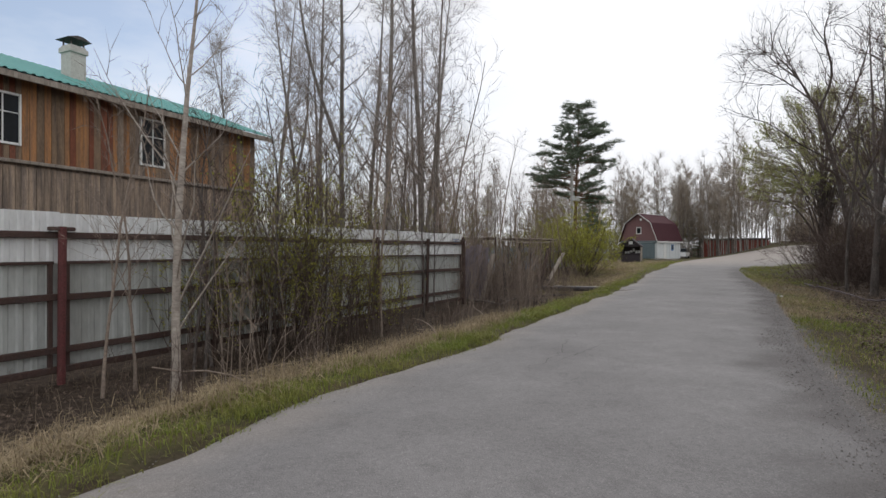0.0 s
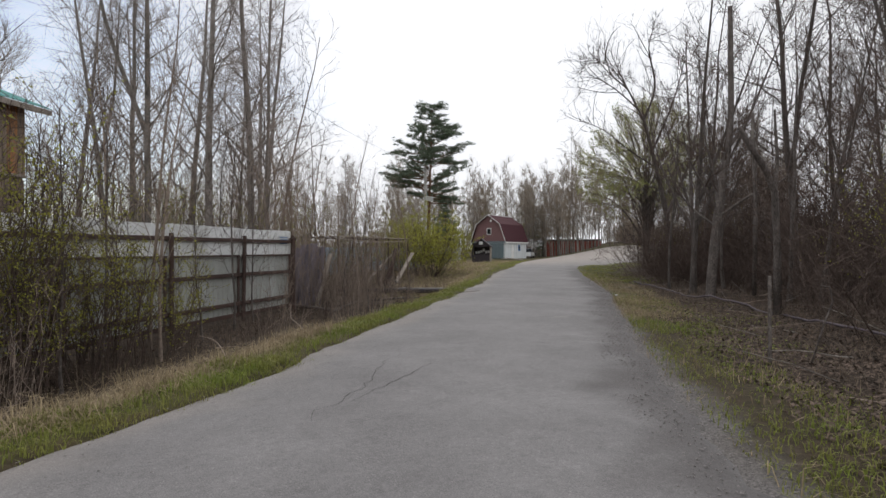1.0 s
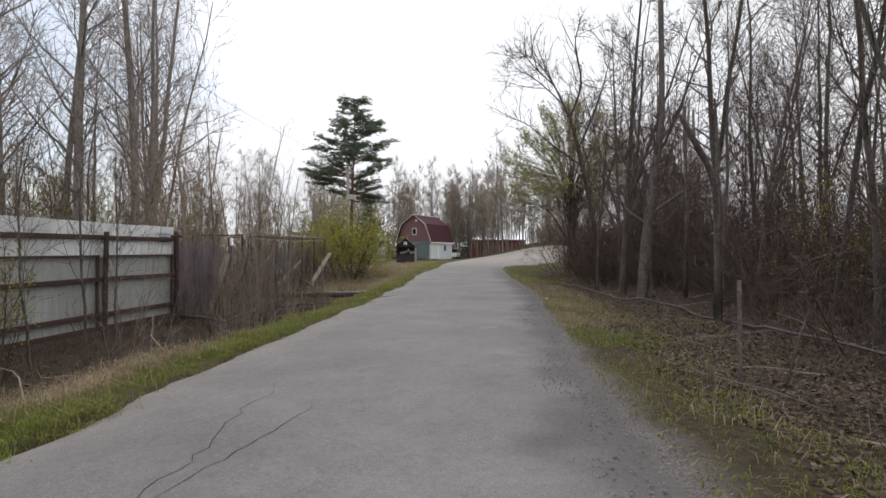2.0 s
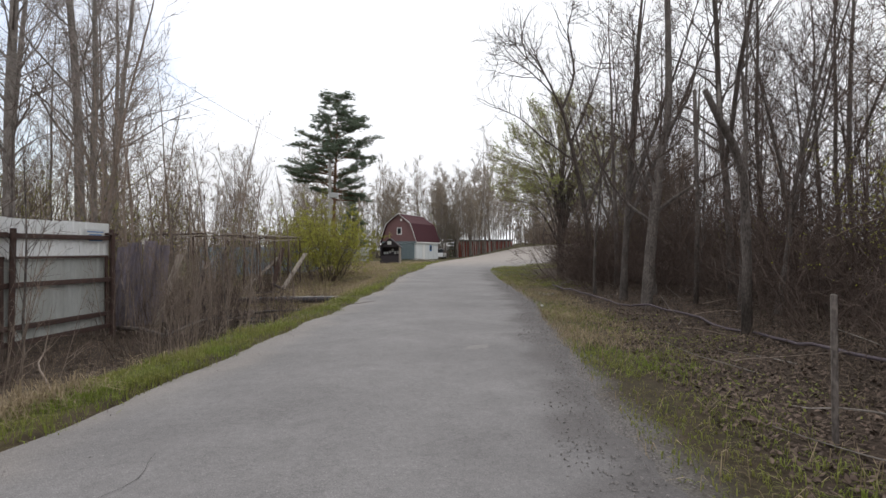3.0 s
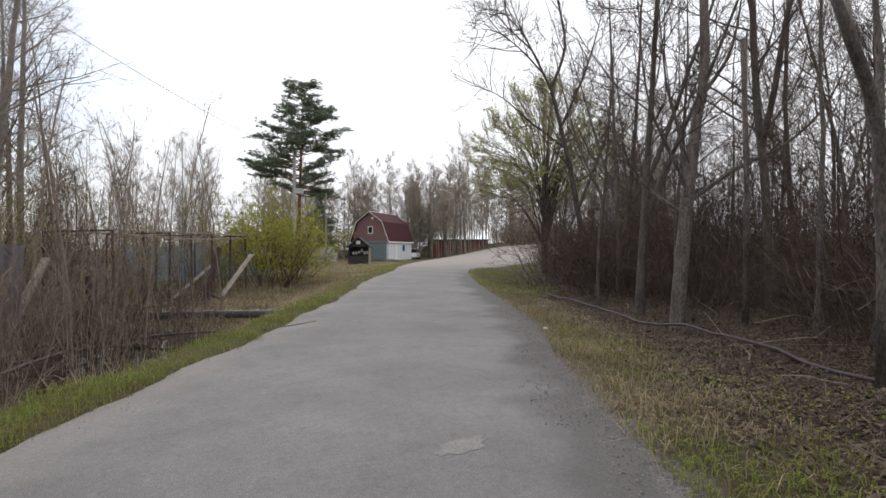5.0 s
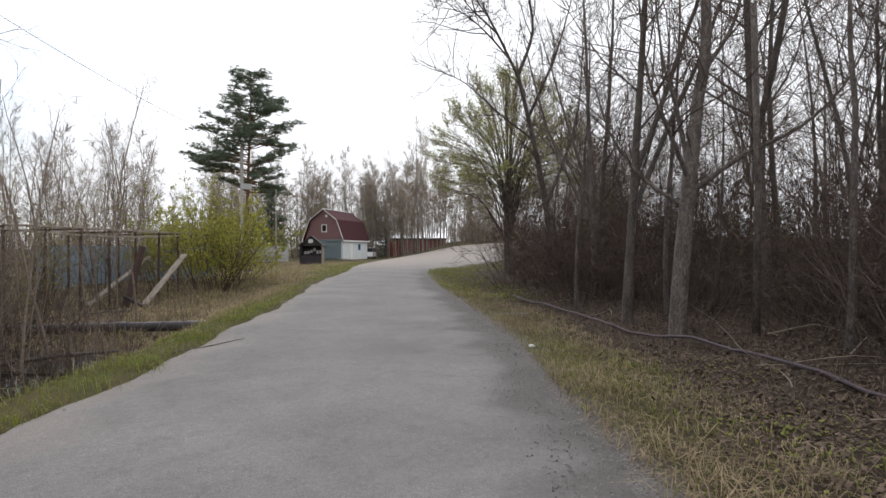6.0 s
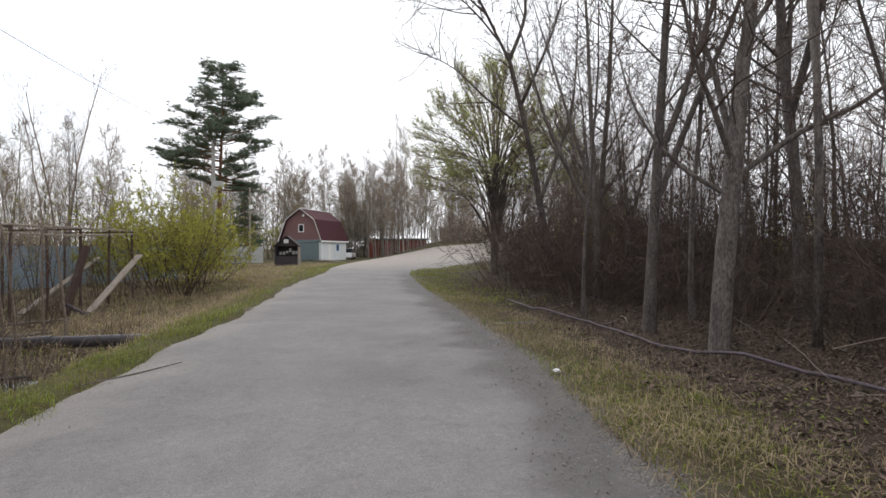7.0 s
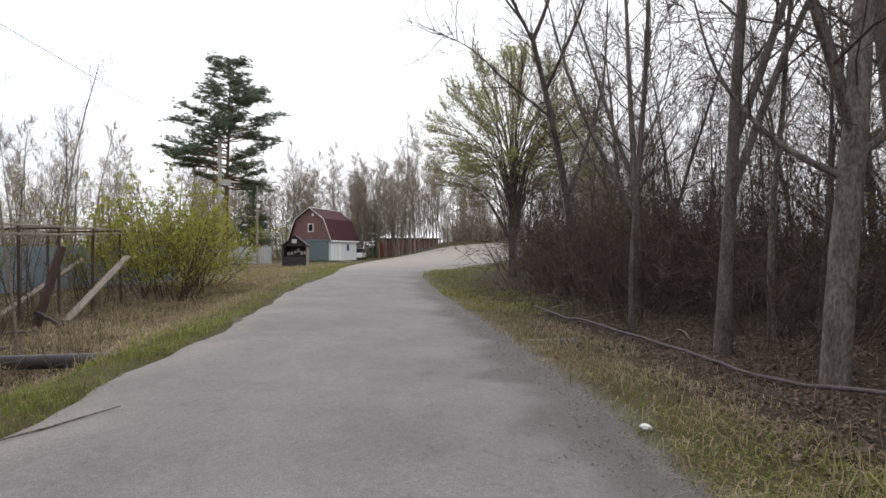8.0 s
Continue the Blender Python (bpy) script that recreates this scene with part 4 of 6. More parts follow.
def build_fence():
    length = 21.0
    start = FENCE_END - FENCE_WAY * length
    fence = thing("sheet_metal_fence", pose(start.x, start.y, 0, 0, 0, FENCE_TURN), "tall fence of weathered whitish profiled metal sheets on rusty steel rails", "fence")
    rng = random.Random(3)
    bay = 2.31
    posts = []
    x = length
    while x > 0.2:
        posts.append(x)
        x -= bay
    sw = bay / 2
    top = ribbed(sw + 0.03, 1.10, 1.76).mesh("upper_sheet", SHEET_WHITE)
    low = ribbed(sw + 0.03, -0.27, 1.13).mesh("lower_sheet", SHEET_GREY)
    n = int(length / sw)
    for k in range(n):
        x = length - (k + 1) * sw
        part("upper_sheet", top, None, fence, m=pose(x, 0.01 + rng.uniform(0, 0.006), rng.uniform(-0.012, 0.012), rng.uniform(-0.3, 0.3), 0, 0))
        part("lower_sheet", low, None, fence, m=pose(x, 0.035 + rng.uniform(0, 0.006), rng.uniform(-0.02, 0.02)))
    rail = Shape().box((bay - 0.02, 0.05, 0.085), cham=0.008).mesh("rail", STEEL)
    thin_rail = Shape().box((bay - 0.12, 0.04, 0.042), cham=0.005).mesh("frame_bar", STEEL)
    side_bar = Shape().box((0.055, 0.04, 1.36), cham=0.006).mesh("frame_bar", STEEL)
    post_mesh = Shape().tube([(0, 0, -0.75), (0, 0, 1.58)], [0.045, 0.045], 8, True).mesh("post", STEEL)
    red_mesh = Shape().tube([(0, 0, -0.75), (0, 0, 1.58)], [0.048, 0.048], 8, True).mesh("post", RED_STEEL)
    cap = Shape().box((0.30, 0.09, 0.05), cham=0.01).mesh("bracket", STEEL)
    for k, x in enumerate(posts):
        first = k == 5
        p = part("post", red_mesh if first else post_mesh, None, fence, "red-primed steel post" if first else "", pose(x, -0.10, 0, rng.gauss(0, 0.5), rng.gauss(0, 0.6), 0))
        if k >= 4 or k == 0:
            part("bracket", cap, None, p, "", pose(0, 0.02, 1.55))
        if k:
            for z in (1.47, 0.67, 0.0, -0.25):
                part("rail", rail, None, fence, "", pose(x + bay / 2, -0.045, z, 0, rng.gauss(0, 0.25), 0))
            part("frame_bar", thin_rail, None, fence, "", pose(x + bay / 2, -0.030, 1.115))
            for dx in (0.10, bay - 0.10):
                part("frame_bar", side_bar, None, fence, "", pose(x + dx, -0.030, 0.43))
    end = part("end_post", Shape().box((0.06, 0.06, 2.4), pose(0, 0, 0.45), 0.008), STEEL, fence, "", pose(length + 0.02, -0.05, 0))
    note = part("notice", Shape().box((0.55, 0.004, 0.26)), PAPER, fence, "pale sheet with faded unreadable print", pose(length - 0.38, -0.015, 1.5))
    bars = Shape()
    for r in range(4):
        bars.box((rng.uniform(0.3, 0.46), 0.002, 0.02), pose(0, -0.004, 0.085 - r * 0.055))
    part("print", bars, BLUE_PAINT, note)


build_fence()


# ---- the plank house behind the fence ----
def build_plank_house():
    way = Vector((3.45, 7.5, 0)).normalized()
    turn = math.degrees(math.atan2(way.y, way.x))
    # local x runs along the wall, y away from the lane; the near corner lies behind the camera
    length, deep = 15.0, 6.5
    corner = Vector((-7.15, 20.5, 0)) - way * length
    house = thing("plank_house", pose(corner.x, corner.y, -0.35, 0, 0, turn), "two-storey old house clad in upright brown weathered planks", "house")
    rng = random.Random(9)
    z1, z2 = 3.76, 5.95
    wins = [(length - 8.26, 4.18, 0.80, 1.27), (length - 4.27, 4.16, 0.84, 1.46)]
    body = Shape().box((length - 0.06, deep, z2), pose(length / 2, deep / 2 + 0.04, z2 / 2))
    part("wall", body, PLANK_GREY, house)
    x = 0.0
    while x < length - 0.05:
        w = min(rng.uniform(0.13, 0.20), length - x)
        part("plank", Shape().box((w - 0.008, 0.026, z1 - 0.05), pose(0, 0, 0), 0.004), PLANK_GREY, house, "", pose(x + w / 2, 0.012 + rng.uniform(-0.005, 0.005), (z1 - 0.05) / 2 - 0.02))
        cx = x + w / 2
        tone = rng.choice((PLANK, PLANK_RED, PLANK_RED, PLANK_DULL) if x > length - 9.5 and x < length - 5.5 else (PLANK, PLANK, PLANK_DULL, PLANK_DULL, PLANK_GREY))
        spans = [(z1 + 0.06, z2)]
        for wx, wz, ww, wh in wins:
            if wx - ww / 2 - w / 2 < cx < wx + ww / 2 + w / 2:
                spans = [(z1 + 0.06, wz), (wz + wh, z2)]
        for a, b in spans:
            part("plank", Shape().box((w - 0.007, 0.026, b - a), pose(0, 0, 0), 0.004), tone, house, "", pose(cx, -0.014 + rng.uniform(-0.006, 0.006), (a + b) / 2))
        x += w
    part("ledge", Shape().box((length, 0.12, 0.09), pose(length / 2, -0.05, z1 + 0.03), 0.012), TIMBER, house, "grey ledge board between the storeys")
    for wx, wz, ww, wh in wins:
        win = part("window", Shape().box((ww - 0.06, 0.02, wh - 0.06), pose(wx, -0.012, wz + wh / 2)), GLASS, house, "dark window with white frame")
        fr = Shape()
        for sx in (-1, 1):
            fr.box((0.05, 0.07, wh), pose(wx + sx * (ww / 2 - 0.025), -0.03, wz + wh / 2), 0.006)
        for sz in (0.03, wh - 0.03):
            fr.box((ww - 0.12, 0.07, 0.06), pose(wx, -0.03, wz + sz), 0.006)
        fr.box((0.03, 0.05, wh - 0.12), pose(wx, -0.03, wz + wh / 2), 0.005)
        fr.box((ww - 0.12, 0.045, 0.026), pose(wx, -0.03, wz + wh * 0.62), 0.005)
        part("window_frame", fr, WHITE_PAINT, win, "peeling white frame")
    # shallow roof, its eave along the wall
    pitch = radians(21)
    half = deep / 2 + 0.55
    rise = math.tan(pitch) * half
    for sgn in (0, 1):
        m = pose(-0.4, -0.55, z2 - 0.08) if sgn == 0 else pose(length + 0.45, deep + 0.6, z2 - 0.08, 0, 0, 180)
        ang = math.degrees(pitch)
        sheet = ribbed(length + 0.85, 0, math.hypot(half, rise), 0.2, 0.03)
        part("roof", sheet, ROOF_GREEN, house, "green profiled roof sheets", m @ pose(0, 0, 0, ang - 90, 0, 0))
    part("eave_board", Shape().box((length + 0.85, 0.04, 0.16), pose(length / 2, -0.52, z2 - 0.18), 0.006), TIMBER, house, "grey-brown eave board")
    part("soffit", Shape().box((length + 0.8, 0.5, 0.03), pose(length / 2, -0.26, z2 - 0.12)), PLANK, house)
    gable = Shape().prism([(0.0, z2), (deep, z2), (deep / 2, z2 + rise * 0.9)], 0.05, pose(length - 0.04, 0, 0, 0, 0, 90))
    part("gable", gable, PLANK_GREY, house)
    # chimney
    cx, cy = length - 5.6, 1.65
    ch = part("chimney", Shape().box((0.46, 0.46, 1.5), pose(cx, cy, z2 + 0.95), 0.015), BLOCK, house, "pale plastered brick chimney")
    part("collar", Shape().box((0.55, 0.55, 0.16), pose(cx, cy, z2 + 1.55), 0.015), BLOCK, ch)
    part("cap", Shape().prism([(-0.34, 0), (0.34, 0), (0.08, 0.10), (-0.08, 0.10)], 0.66, pose(cx, cy - 0.33, z2 + 1.86)), WIRE, ch, "dark sheet-metal chimney cap")
    for sx in (-0.18, 0.18):
        for sy in (-0.18, 0.18):
            part("cap_bracket", Shape().box((0.035, 0.035, 0.3), pose(cx + sx, cy + sy, z2 + 1.74)), WIRE, ch)


build_plank_house()


# ---- the gambrel house ----
def build_gambrel_house():
    W, L, ze, zt = 5.0, 7.2, 2.35, 5.95
    turn = math.degrees(math.atan2(0.69, 0.72)) - 90
    # local: y along the ridge away from the lane, x to the right of the gable
    ob = thing("gambrel_house", pose(26.0, 71.9, -0.02, 0, 0, turn), "small house with maroon gambrel roof, mauve gable and pale lower walls", "house")
    hb, zb = W / 2 * 0.68, ze + (zt - ze) * 0.66
    part("wall", Shape().box((W, L, ze), pose(0, L / 2, ze / 2)), PALE_WALL, ob, "pale bluish-white lower wall")
    g = Shape().prism([(-W / 2, ze), (W / 2, ze), (hb, zb), (0, zt), (-hb, zb)], 0.06, pose(0, -0.06, 0))
    part("gable", g, SIDING, ob, "mauve-brown gable siding")
    g2 = Shape().prism([(-W / 2, ze), (W / 2, ze), (hb, zb), (0, zt), (-hb, zb)], 0.06, pose(0, L, 0))
    part("gable", g2, SIDING, ob)
    for sgn in (-1, 1):
        for (xa, za), (xb, zb_) in (((W / 2 + 0.18, ze - 0.12), (hb + 0.04, zb + 0.03)), ((hb + 0.06, zb), (0, zt + 0.06))):
            s = Shape()
            nrm = Vector((zb_ - za, 0, xa - xb)).normalized() * 0.06
            pts = [(sgn * xa, za), (sgn * xb, zb_), (sgn * (xb + nrm.x), zb_ + nrm.z), (sgn * (xa + nrm.x), za + nrm.z)]
            s.prism(pts if sgn < 0 else pts[::-1], L + 0.7, pose(0, -0.35, 0))
            part("roof", s, ROOF_MAROON, ob)
            e = Shape().prism([(p[0], p[1]) for p in (pts if sgn < 0 else pts[::-1])], 0.05, pose(0, -0.42, -0.02))
            part("verge_board", e, WHITE_PAINT, ob, "white verge board")
        part("eave_board", Shape().box((0.05, L + 0.7, 0.17), pose(sgn * (W / 2 + 0.22), L / 2, ze - 0.12), 0.006), WHITE_PAINT, ob, "white eave board")
    part("ridge", Shape().box((0.22, L + 0.7, 0.07), pose(0, L / 2, zt + 0.12), 0.02), WHITE_PAINT, ob)
    gate = part("garage_gate", Shape().box((3.6, 0.05, 2.1), pose(0.45, -0.08, 1.10), 0.006), GATE_BLUE, ob, "grey-blue garage gate")
    bars = Shape()
    for k in range(5):
        bars.box((0.05, 0.03, 2.05), pose(-1.3 + k * 0.875, -0.115, 1.1))
    for z in (0.12, 0.8, 1.45, 2.1):
        bars.box((3.5, 0.025, 0.05), pose(0.45, -0.112, z))
    part("gate_frame", bars, GATE_BLUE, gate)
    part("boarding", Shape().box((1.1, 0.04, 2.3), pose(-1.95, -0.07, 1.15)), KIOSK_DARK, ob)
    part("lintel", Shape().box((W, 0.07, 0.22), pose(0, -0.08, ze - 0.05), 0.01), GATE_BLUE, ob)
    win = part("window", Shape().box((0.55, 0.03, 0.75), pose(0.05, -0.08, 3.75)), GLASS, ob, "small dark gable window with white frame")
    fr = Shape()
    for sx in (-0.30, 0.30):
        fr.box((0.09, 0.05, 0.93), pose(0.05 + sx, -0.09, 3.75), 0.006)
    for sz in (-0.42, 0.42):
        fr.box((0.51, 0.05, 0.09), pose(0.05, -0.09, 3.75 + sz), 0.006)
    part("window_frame", fr, WHITE_PAINT, win)
    part("gable_lamp", Shape().box((0.28, 0.12, 0.28), pose(0.35, -0.14, 5.2), 0.04), WHITE_PAINT, ob, "pale round lamp under the ridge")
    side = part("window", Shape().box((0.04, 0.7, 0.8), pose(W / 2 + 0.01, 4.6, 1.5)), BLUE_PAINT, ob, "blue-framed side window")
    part("pane", Shape().box((0.04, 0.45, 0.5), pose(W / 2 + 0.025, 4.6, 1.5)), GLASS, side)
    part("door", Shape().box((0.05, 0.85, 1.95), pose(W / 2 + 0.01, 2.3, 0.98), 0.006), WHITE_PAINT, ob, "pale side door")
    for y in (0.9, 1.75, 2.85, 3.7, 5.6, 6.6):
        part("wall_batten", Shape().box((0.03, 0.06, 2.1), pose(W / 2 + 0.012, y, 1.1)), PALE_WALL, ob)
    return ob


build_gambrel_house()


# ---- single trees ----
def round_crown(seed, wide, low, high, r, limbs=80):
    """A short stout trunk whose many limbs rise, fork upward and end on one smooth dome."""
    rng = random.Random(seed)
    wood, fine, tips = Shape(), Shape(), []
    wood.tube([Vector(p) for p in ((0, 0, -0.2), (0.05, 0, 0.7), (0, 0.05, 1.8), (0.1, 0, 3.6), (0.05, 0.1, 6.4))], [r * 1.2, r, r * 0.9, r * 0.7, r * 0.3], 9)
    centre = Vector((0, 0, low + (high - low) * 0.46))

    def on_dome(way, k):
        up_ = high - centre.z if way.z > 0 else (centre.z - low)
        return centre + Vector((way.x * wide * k, way.y * wide * k, way.z * up_ * k))

    for j in range(limbs):
        az, e = 2.4 * j + rng.uniform(-0.3, 0.3), math.asin(rng.uniform(-0.45, 1.0))
        way = Vector((math.cos(e) * math.cos(az), math.cos(e) * math.sin(az), math.sin(e)))
        root = Vector((rng.gauss(0, 0.06), rng.gauss(0, 0.06), rng.uniform(1.2, 5.4)))
        end = on_dome(way, rng.uniform(0.86, 1.0))
        mid = Vector((end.x * 0.40, end.y * 0.40, root.z + (end.z - root.z) * 0.64 + 0.3))
        pts = [Vector(p) for p in resample([tuple(root), tuple(mid), tuple(end)], 4)]
        n = len(pts) - 1
        lr = r * rng.uniform(0.10, 0.22)
        wood.tube(pts, [lr * (1 - 0.85 * i / n) + 0.004 for i in range(n + 1)], 4)
        for i in range(16):
            p, d = along(pts, rng.uniform(0.25, 0.99))
            goal = on_dome((p - centre).normalized().lerp(way, 0.4).normalized(), rng.uniform(0.86, 1.04))
            bp = bent(rng, p, (goal - p).normalized() + Vector((rng.gauss(0, 0.25), rng.gauss(0, 0.25), 0.15)), min((goal - p).length, 1.9) * rng.uniform(0.6, 1.0) + 0.2, 3, 0.07, 0.03)
            fine.tube(bp[:3], [0.012, 0.009, 0.006], 3)
            fine.spike(bp[2], bp[3], 0.006)
            for _ in range(9):
                tp, td = along(bp, rng.uniform(0.2, 1.0))
                tw = bent(rng, tp, aside(rng, td, rng.uniform(12, 48)) + Vector((0, 0, 0.2)), rng.uniform(0.3, 0.9), 1, 0.08, 0.05)
                fine.spike(tw[0], tw[1], 0.006)
                if tw[1].z > centre.z - 1.5 or rng.random() < 0.35:
                    tips.append(tw)
    return wood, fine, tips


willow = make_plant("round_willow", round_crown(6, 4.3, 2.2, 10.9, 0.2), "round-crowned willow hazy with fresh yellow-green buds", "tree", "", BARK, TWIG_GREY, LEAF_PALE, 30000, 0.09, 4)
place(willow, planted(22.6, 32.2, 75, 1.0))
# left is the side towards the lane
LW, BK = Vector((-0.854, 0.52, 0)), Vector((0.52, 0.854, 0))


def limbs_of(rows):
    return [(r, [tuple(LW * l + BK * b + Vector((0, 0, z))) for l, b, z in pts]) for r, pts in rows]


arched = make_plant("arching_tree", hero_tree(702, limbs_of((
    (0.14, [(0, 0, -0.2), (0.2, 0, 1.8), (0.5, 0.1, 3.75), (0.9, 0, 5.6), (1.4, 0.1, 7.8)]),
    (0.06, [(1.3, 0, 7.4), (2.0, 0.3, 9.0), (2.5, 0.6, 10.2), (2.9, 0.9, 11.4)]),
    (0.04, [(1.8, 0.2, 8.6), (2.6, -0.2, 9.8), (3.4, -0.3, 10.5), (4.2, -0.2, 10.6)]),
    (0.04, [(2.1, 0.3, 9.2), (3.0, 0.6, 10.2), (3.6, 0.8, 11.0), (4.0, 0.9, 11.1)]),
    (0.045, [(0.9, 0, 5.3), (2.1, -0.4, 6.1), (3.3, -0.6, 7.1), (4.4, -0.6, 7.6)]),
    (0.07, [(1.35, 0, 7.6), (0.9, -0.4, 9.0), (1.2, -0.8, 10.7), (1.0, -1.0, 11.6)]),
    (0.08, [(0.3, 0, 3.0), (-0.7, 0.6, 5.4), (-1.1, 0.9, 7.2), (-1.3, 1.2, 10.2)]),
    (0.04, [(1.6, 0.1, 8.1), (2.6, -0.6, 8.9), (3.5, -0.8, 9.5), (4.4, -0.9, 9.6)]),
    (0.06, [(1.0, 0.1, 6.0), (0.2, -1.0, 8.0), (-0.3, -1.6, 10.0)]))), 9, 8, 0.55, 0.005, 1.1),
    "spreading leafless tree with arching limbs over the lane", "tree", "", BARK, TWIG)
place(arched, planted(18.1, 23.7))
big = make_plant("forked_tree", hero_tree(703, limbs_of((
    (0.155, [(0, 0, -0.2), (0.02, 0, 0.1), (-0.08, 0, 1.45), (-0.2, 0, 2.65), (-0.36, 0.1, 3.8), (-0.55, 0.2, 5.0), (-0.6, 0.5, 8.5)]),
    (0.045, [(-0.18, 0, 2.5), (0.2, -0.2, 3.2), (0.55, -0.4, 3.8), (0.8, -0.6, 4.6), (1.0, -0.8, 6.5)]),
    (0.05, [(-0.2, 0, 2.6), (-0.08, 0.3, 3.85), (0.07, 0.5, 4.8), (0.2, 0.8, 7.5)]),
    (0.05, [(-0.15, 0, 2.3), (-0.94, -0.2, 2.9), (-1.7, -0.4, 3.3), (-2.3, -0.6, 4.0), (-2.8, -0.6, 5.2)]),
    (0.045, [(-0.12, 0, 2.1), (0.4, 0.4, 2.6), (0.9, 0.6, 3.4), (1.2, 0.6, 4.4)]),
    (0.05, [(-0.45, 0.1, 4.3), (-1.1, 0.3, 5.3), (-1.4, 0.4, 7.0)]))), 6, 6, 0.5, 0.006, 0.8),
    "stout grey forked trunk with mottled bark", "tree", "", BARK, TWIG)
place(big, planted(12.2, 14.6))
second = make_plant("forked_tree", bare_tree(704, 11.0, 0.09, limbs=16, first=0.3, angle=45, limb=0.3, subs=6, twigs=5, up=0.09, forks=3, sway=0.02), "slim grey forked tree at the wood's edge", "tree", "", BARK, TWIG)
place(second, planted(12.9, 16.2, 0, 1.0))
copy_at(second, planted(16.1, 20.0, 130, 0.95))
thin_tree = make_plant("leaning_tree", bare_tree(705, 7.5, 0.05, limbs=12, first=0.35, angle=40, limb=0.3, subs=4, twigs=3, sway=0.04), "thin grey tree leaning out of the wood", "tree", "", BARK, TWIG)
place(thin_tree, planted(14.0, 16.1, 0, 1.0, 0, (4, -8)))
for x, y, rz, s, ln in ((12.6, 12.4, 60, 1.0, (3, -3)), (8.6, 6.2, 120, 0.9, (-4, 5)), (9.8, 7.6, 200, 1.0, (0, 12)), (11.2, 9.0, 250, 1.1, (8, 14)), (13.6, 18.2, 20, 0.9, (3, -5))):
    copy_at(thin_tree, planted(x, y, rz, s, 0, ln))


def broken_tree():
    ob = thing("broken_tree", planted(10.1, 10.4), "broken grey trunk with splintered bare ends", "tree")
    s = Shape().tube([(0, 0, -0.1), (0.03, 0.02, 1.2), (0.0, 0.05, 2.5), (-0.25, 0.03, 2.95), (-0.62, 0.0, 3.35), (-0.92, 0.0, 3.75)], [0.085, 0.07, 0.065, 0.062, 0.058, 0.045], 7, True)
    part("trunk", s, BARK, ob, smooth=True)
    part("stub", Shape().tube([(0, 0.05, 2.4), (0.12, 0.1, 3.2), (0.1, 0.15, 4.2)], [0.045, 0.038, 0.025], 6, True), BARK, ob)
    part("stub", Shape().tube([(-0.6, 0, 3.3), (-0.5, 0.1, 3.9)], [0.035, 0.02], 5, True), BARK_PALE, ob)
    cut = thing("topped_tree", planted(12.8, 13.7, 0, 1.15), "topped pale trunk cut off flat", "tree")
    part("trunk", Shape().tube([(0, 0, -0.1), (0.05, 0, 2.0), (0.0, 0.03, 4.35)], [0.05, 0.042, 0.04], 7, True), BARK, cut, smooth=True)
    part("stub", Shape().tube([(0.02, 0.02, 3.0), (0.3, 0.2, 3.9), (0.35, 0.2, 4.6)], [0.035, 0.03, 0.012], 5, True), BARK_PALE, cut)


broken_tree()


def conifer(seed, tall, clear_, reach, whorls, flat, name, label, clump=26, needle=0.30, thick=15):
    """A conifer: whorls of boughs that carry clumps of needles."""
    rng = random.Random(seed)
    wood, green = Shape(), Shape()
    pts = bent(rng, (0, 0, -0.2), (0, 0, 1), tall, 8, 0.012)
    wood.tube(pts, [0.022 * tall * 0.55 * (1 - 0.93 * i / 8) + 0.01 for i in range(9)], 8)
    for k in range(whorls):
        t = clear_ + (0.985 - clear_) * k / (whorls - 1)
        p, _ = along(pts, t)
        q = (1 - t) / (1 - clear_)
        ln0 = reach * (min(1.0, 0.24 + 1.15 * q) - 0.30 * max(0, q - 0.82) / 0.18)
        for j in range(5):
            a = rng.uniform(0, 6.283)
            ln = ln0 * rng.uniform(0.7, 1.08)
            bp = bent(rng, p + Vector((0, 0, rng.uniform(-0.35, 0.35))), (math.cos(a), math.sin(a), flat + rng.gauss(0, 0.12)), ln, 4, 0.10, 0.04)
            wood.tube(bp, [0.05 * (1 - 0.8 * i / 4) * (0.4 + q) + 0.008 for i in range(5)], 4)
            for _ in range(max(6, int(ln * thick))):
                c, d = along(bp, rng.uniform(0.35, 1.0) ** 0.8)
                c = c + Vector((rng.gauss(0, 0.34), rng.gauss(0, 0.34), rng.gauss(0.10, 0.09)))
                for _ in range(clump):
                    w = Vector((rng.gauss(0, 1), rng.gauss(0, 1), rng.gauss(0.2, 0.4))).normalized() * needle * rng.uniform(0.5, 1.2)
                    b = w.cross(Vector((rng.gauss(0, 1), rng.gauss(0, 1), rng.gauss(0, 1)))).normalized() * 0.028
                    n = len(green.v)
                    green.v += [tuple(c + b), tuple(c - b), tuple(c + w)]
                    green.f.append((n, n + 1, n + 2))
    ob = thing(name, Matrix(), label, "tree")
    part("trunk", wood, PINE_BARK, ob, smooth=True)
    part("crown", green, NEEDLE, ob)
    return ob


pine = conifer(23, 18.0, 0.40, 5.3, 19, 0.10, "pine_tree", "tall dark green pine with layered boughs", 15, 0.42, 11)
place(pine, planted(15.1, 62.3))
spruce = conifer(22, 8.5, 0.06, 2.0, 16, -0.15, "spruce_tree", "small dark spruce before the distant wood", 14, 0.3)
place(spruce, planted(45.4, 95.9))
small_pine = copy_at(spruce, planted(19.2, 69.5, 40, 0.95))
tagged(small_pine, "dark spruce standing beside the tall pine")

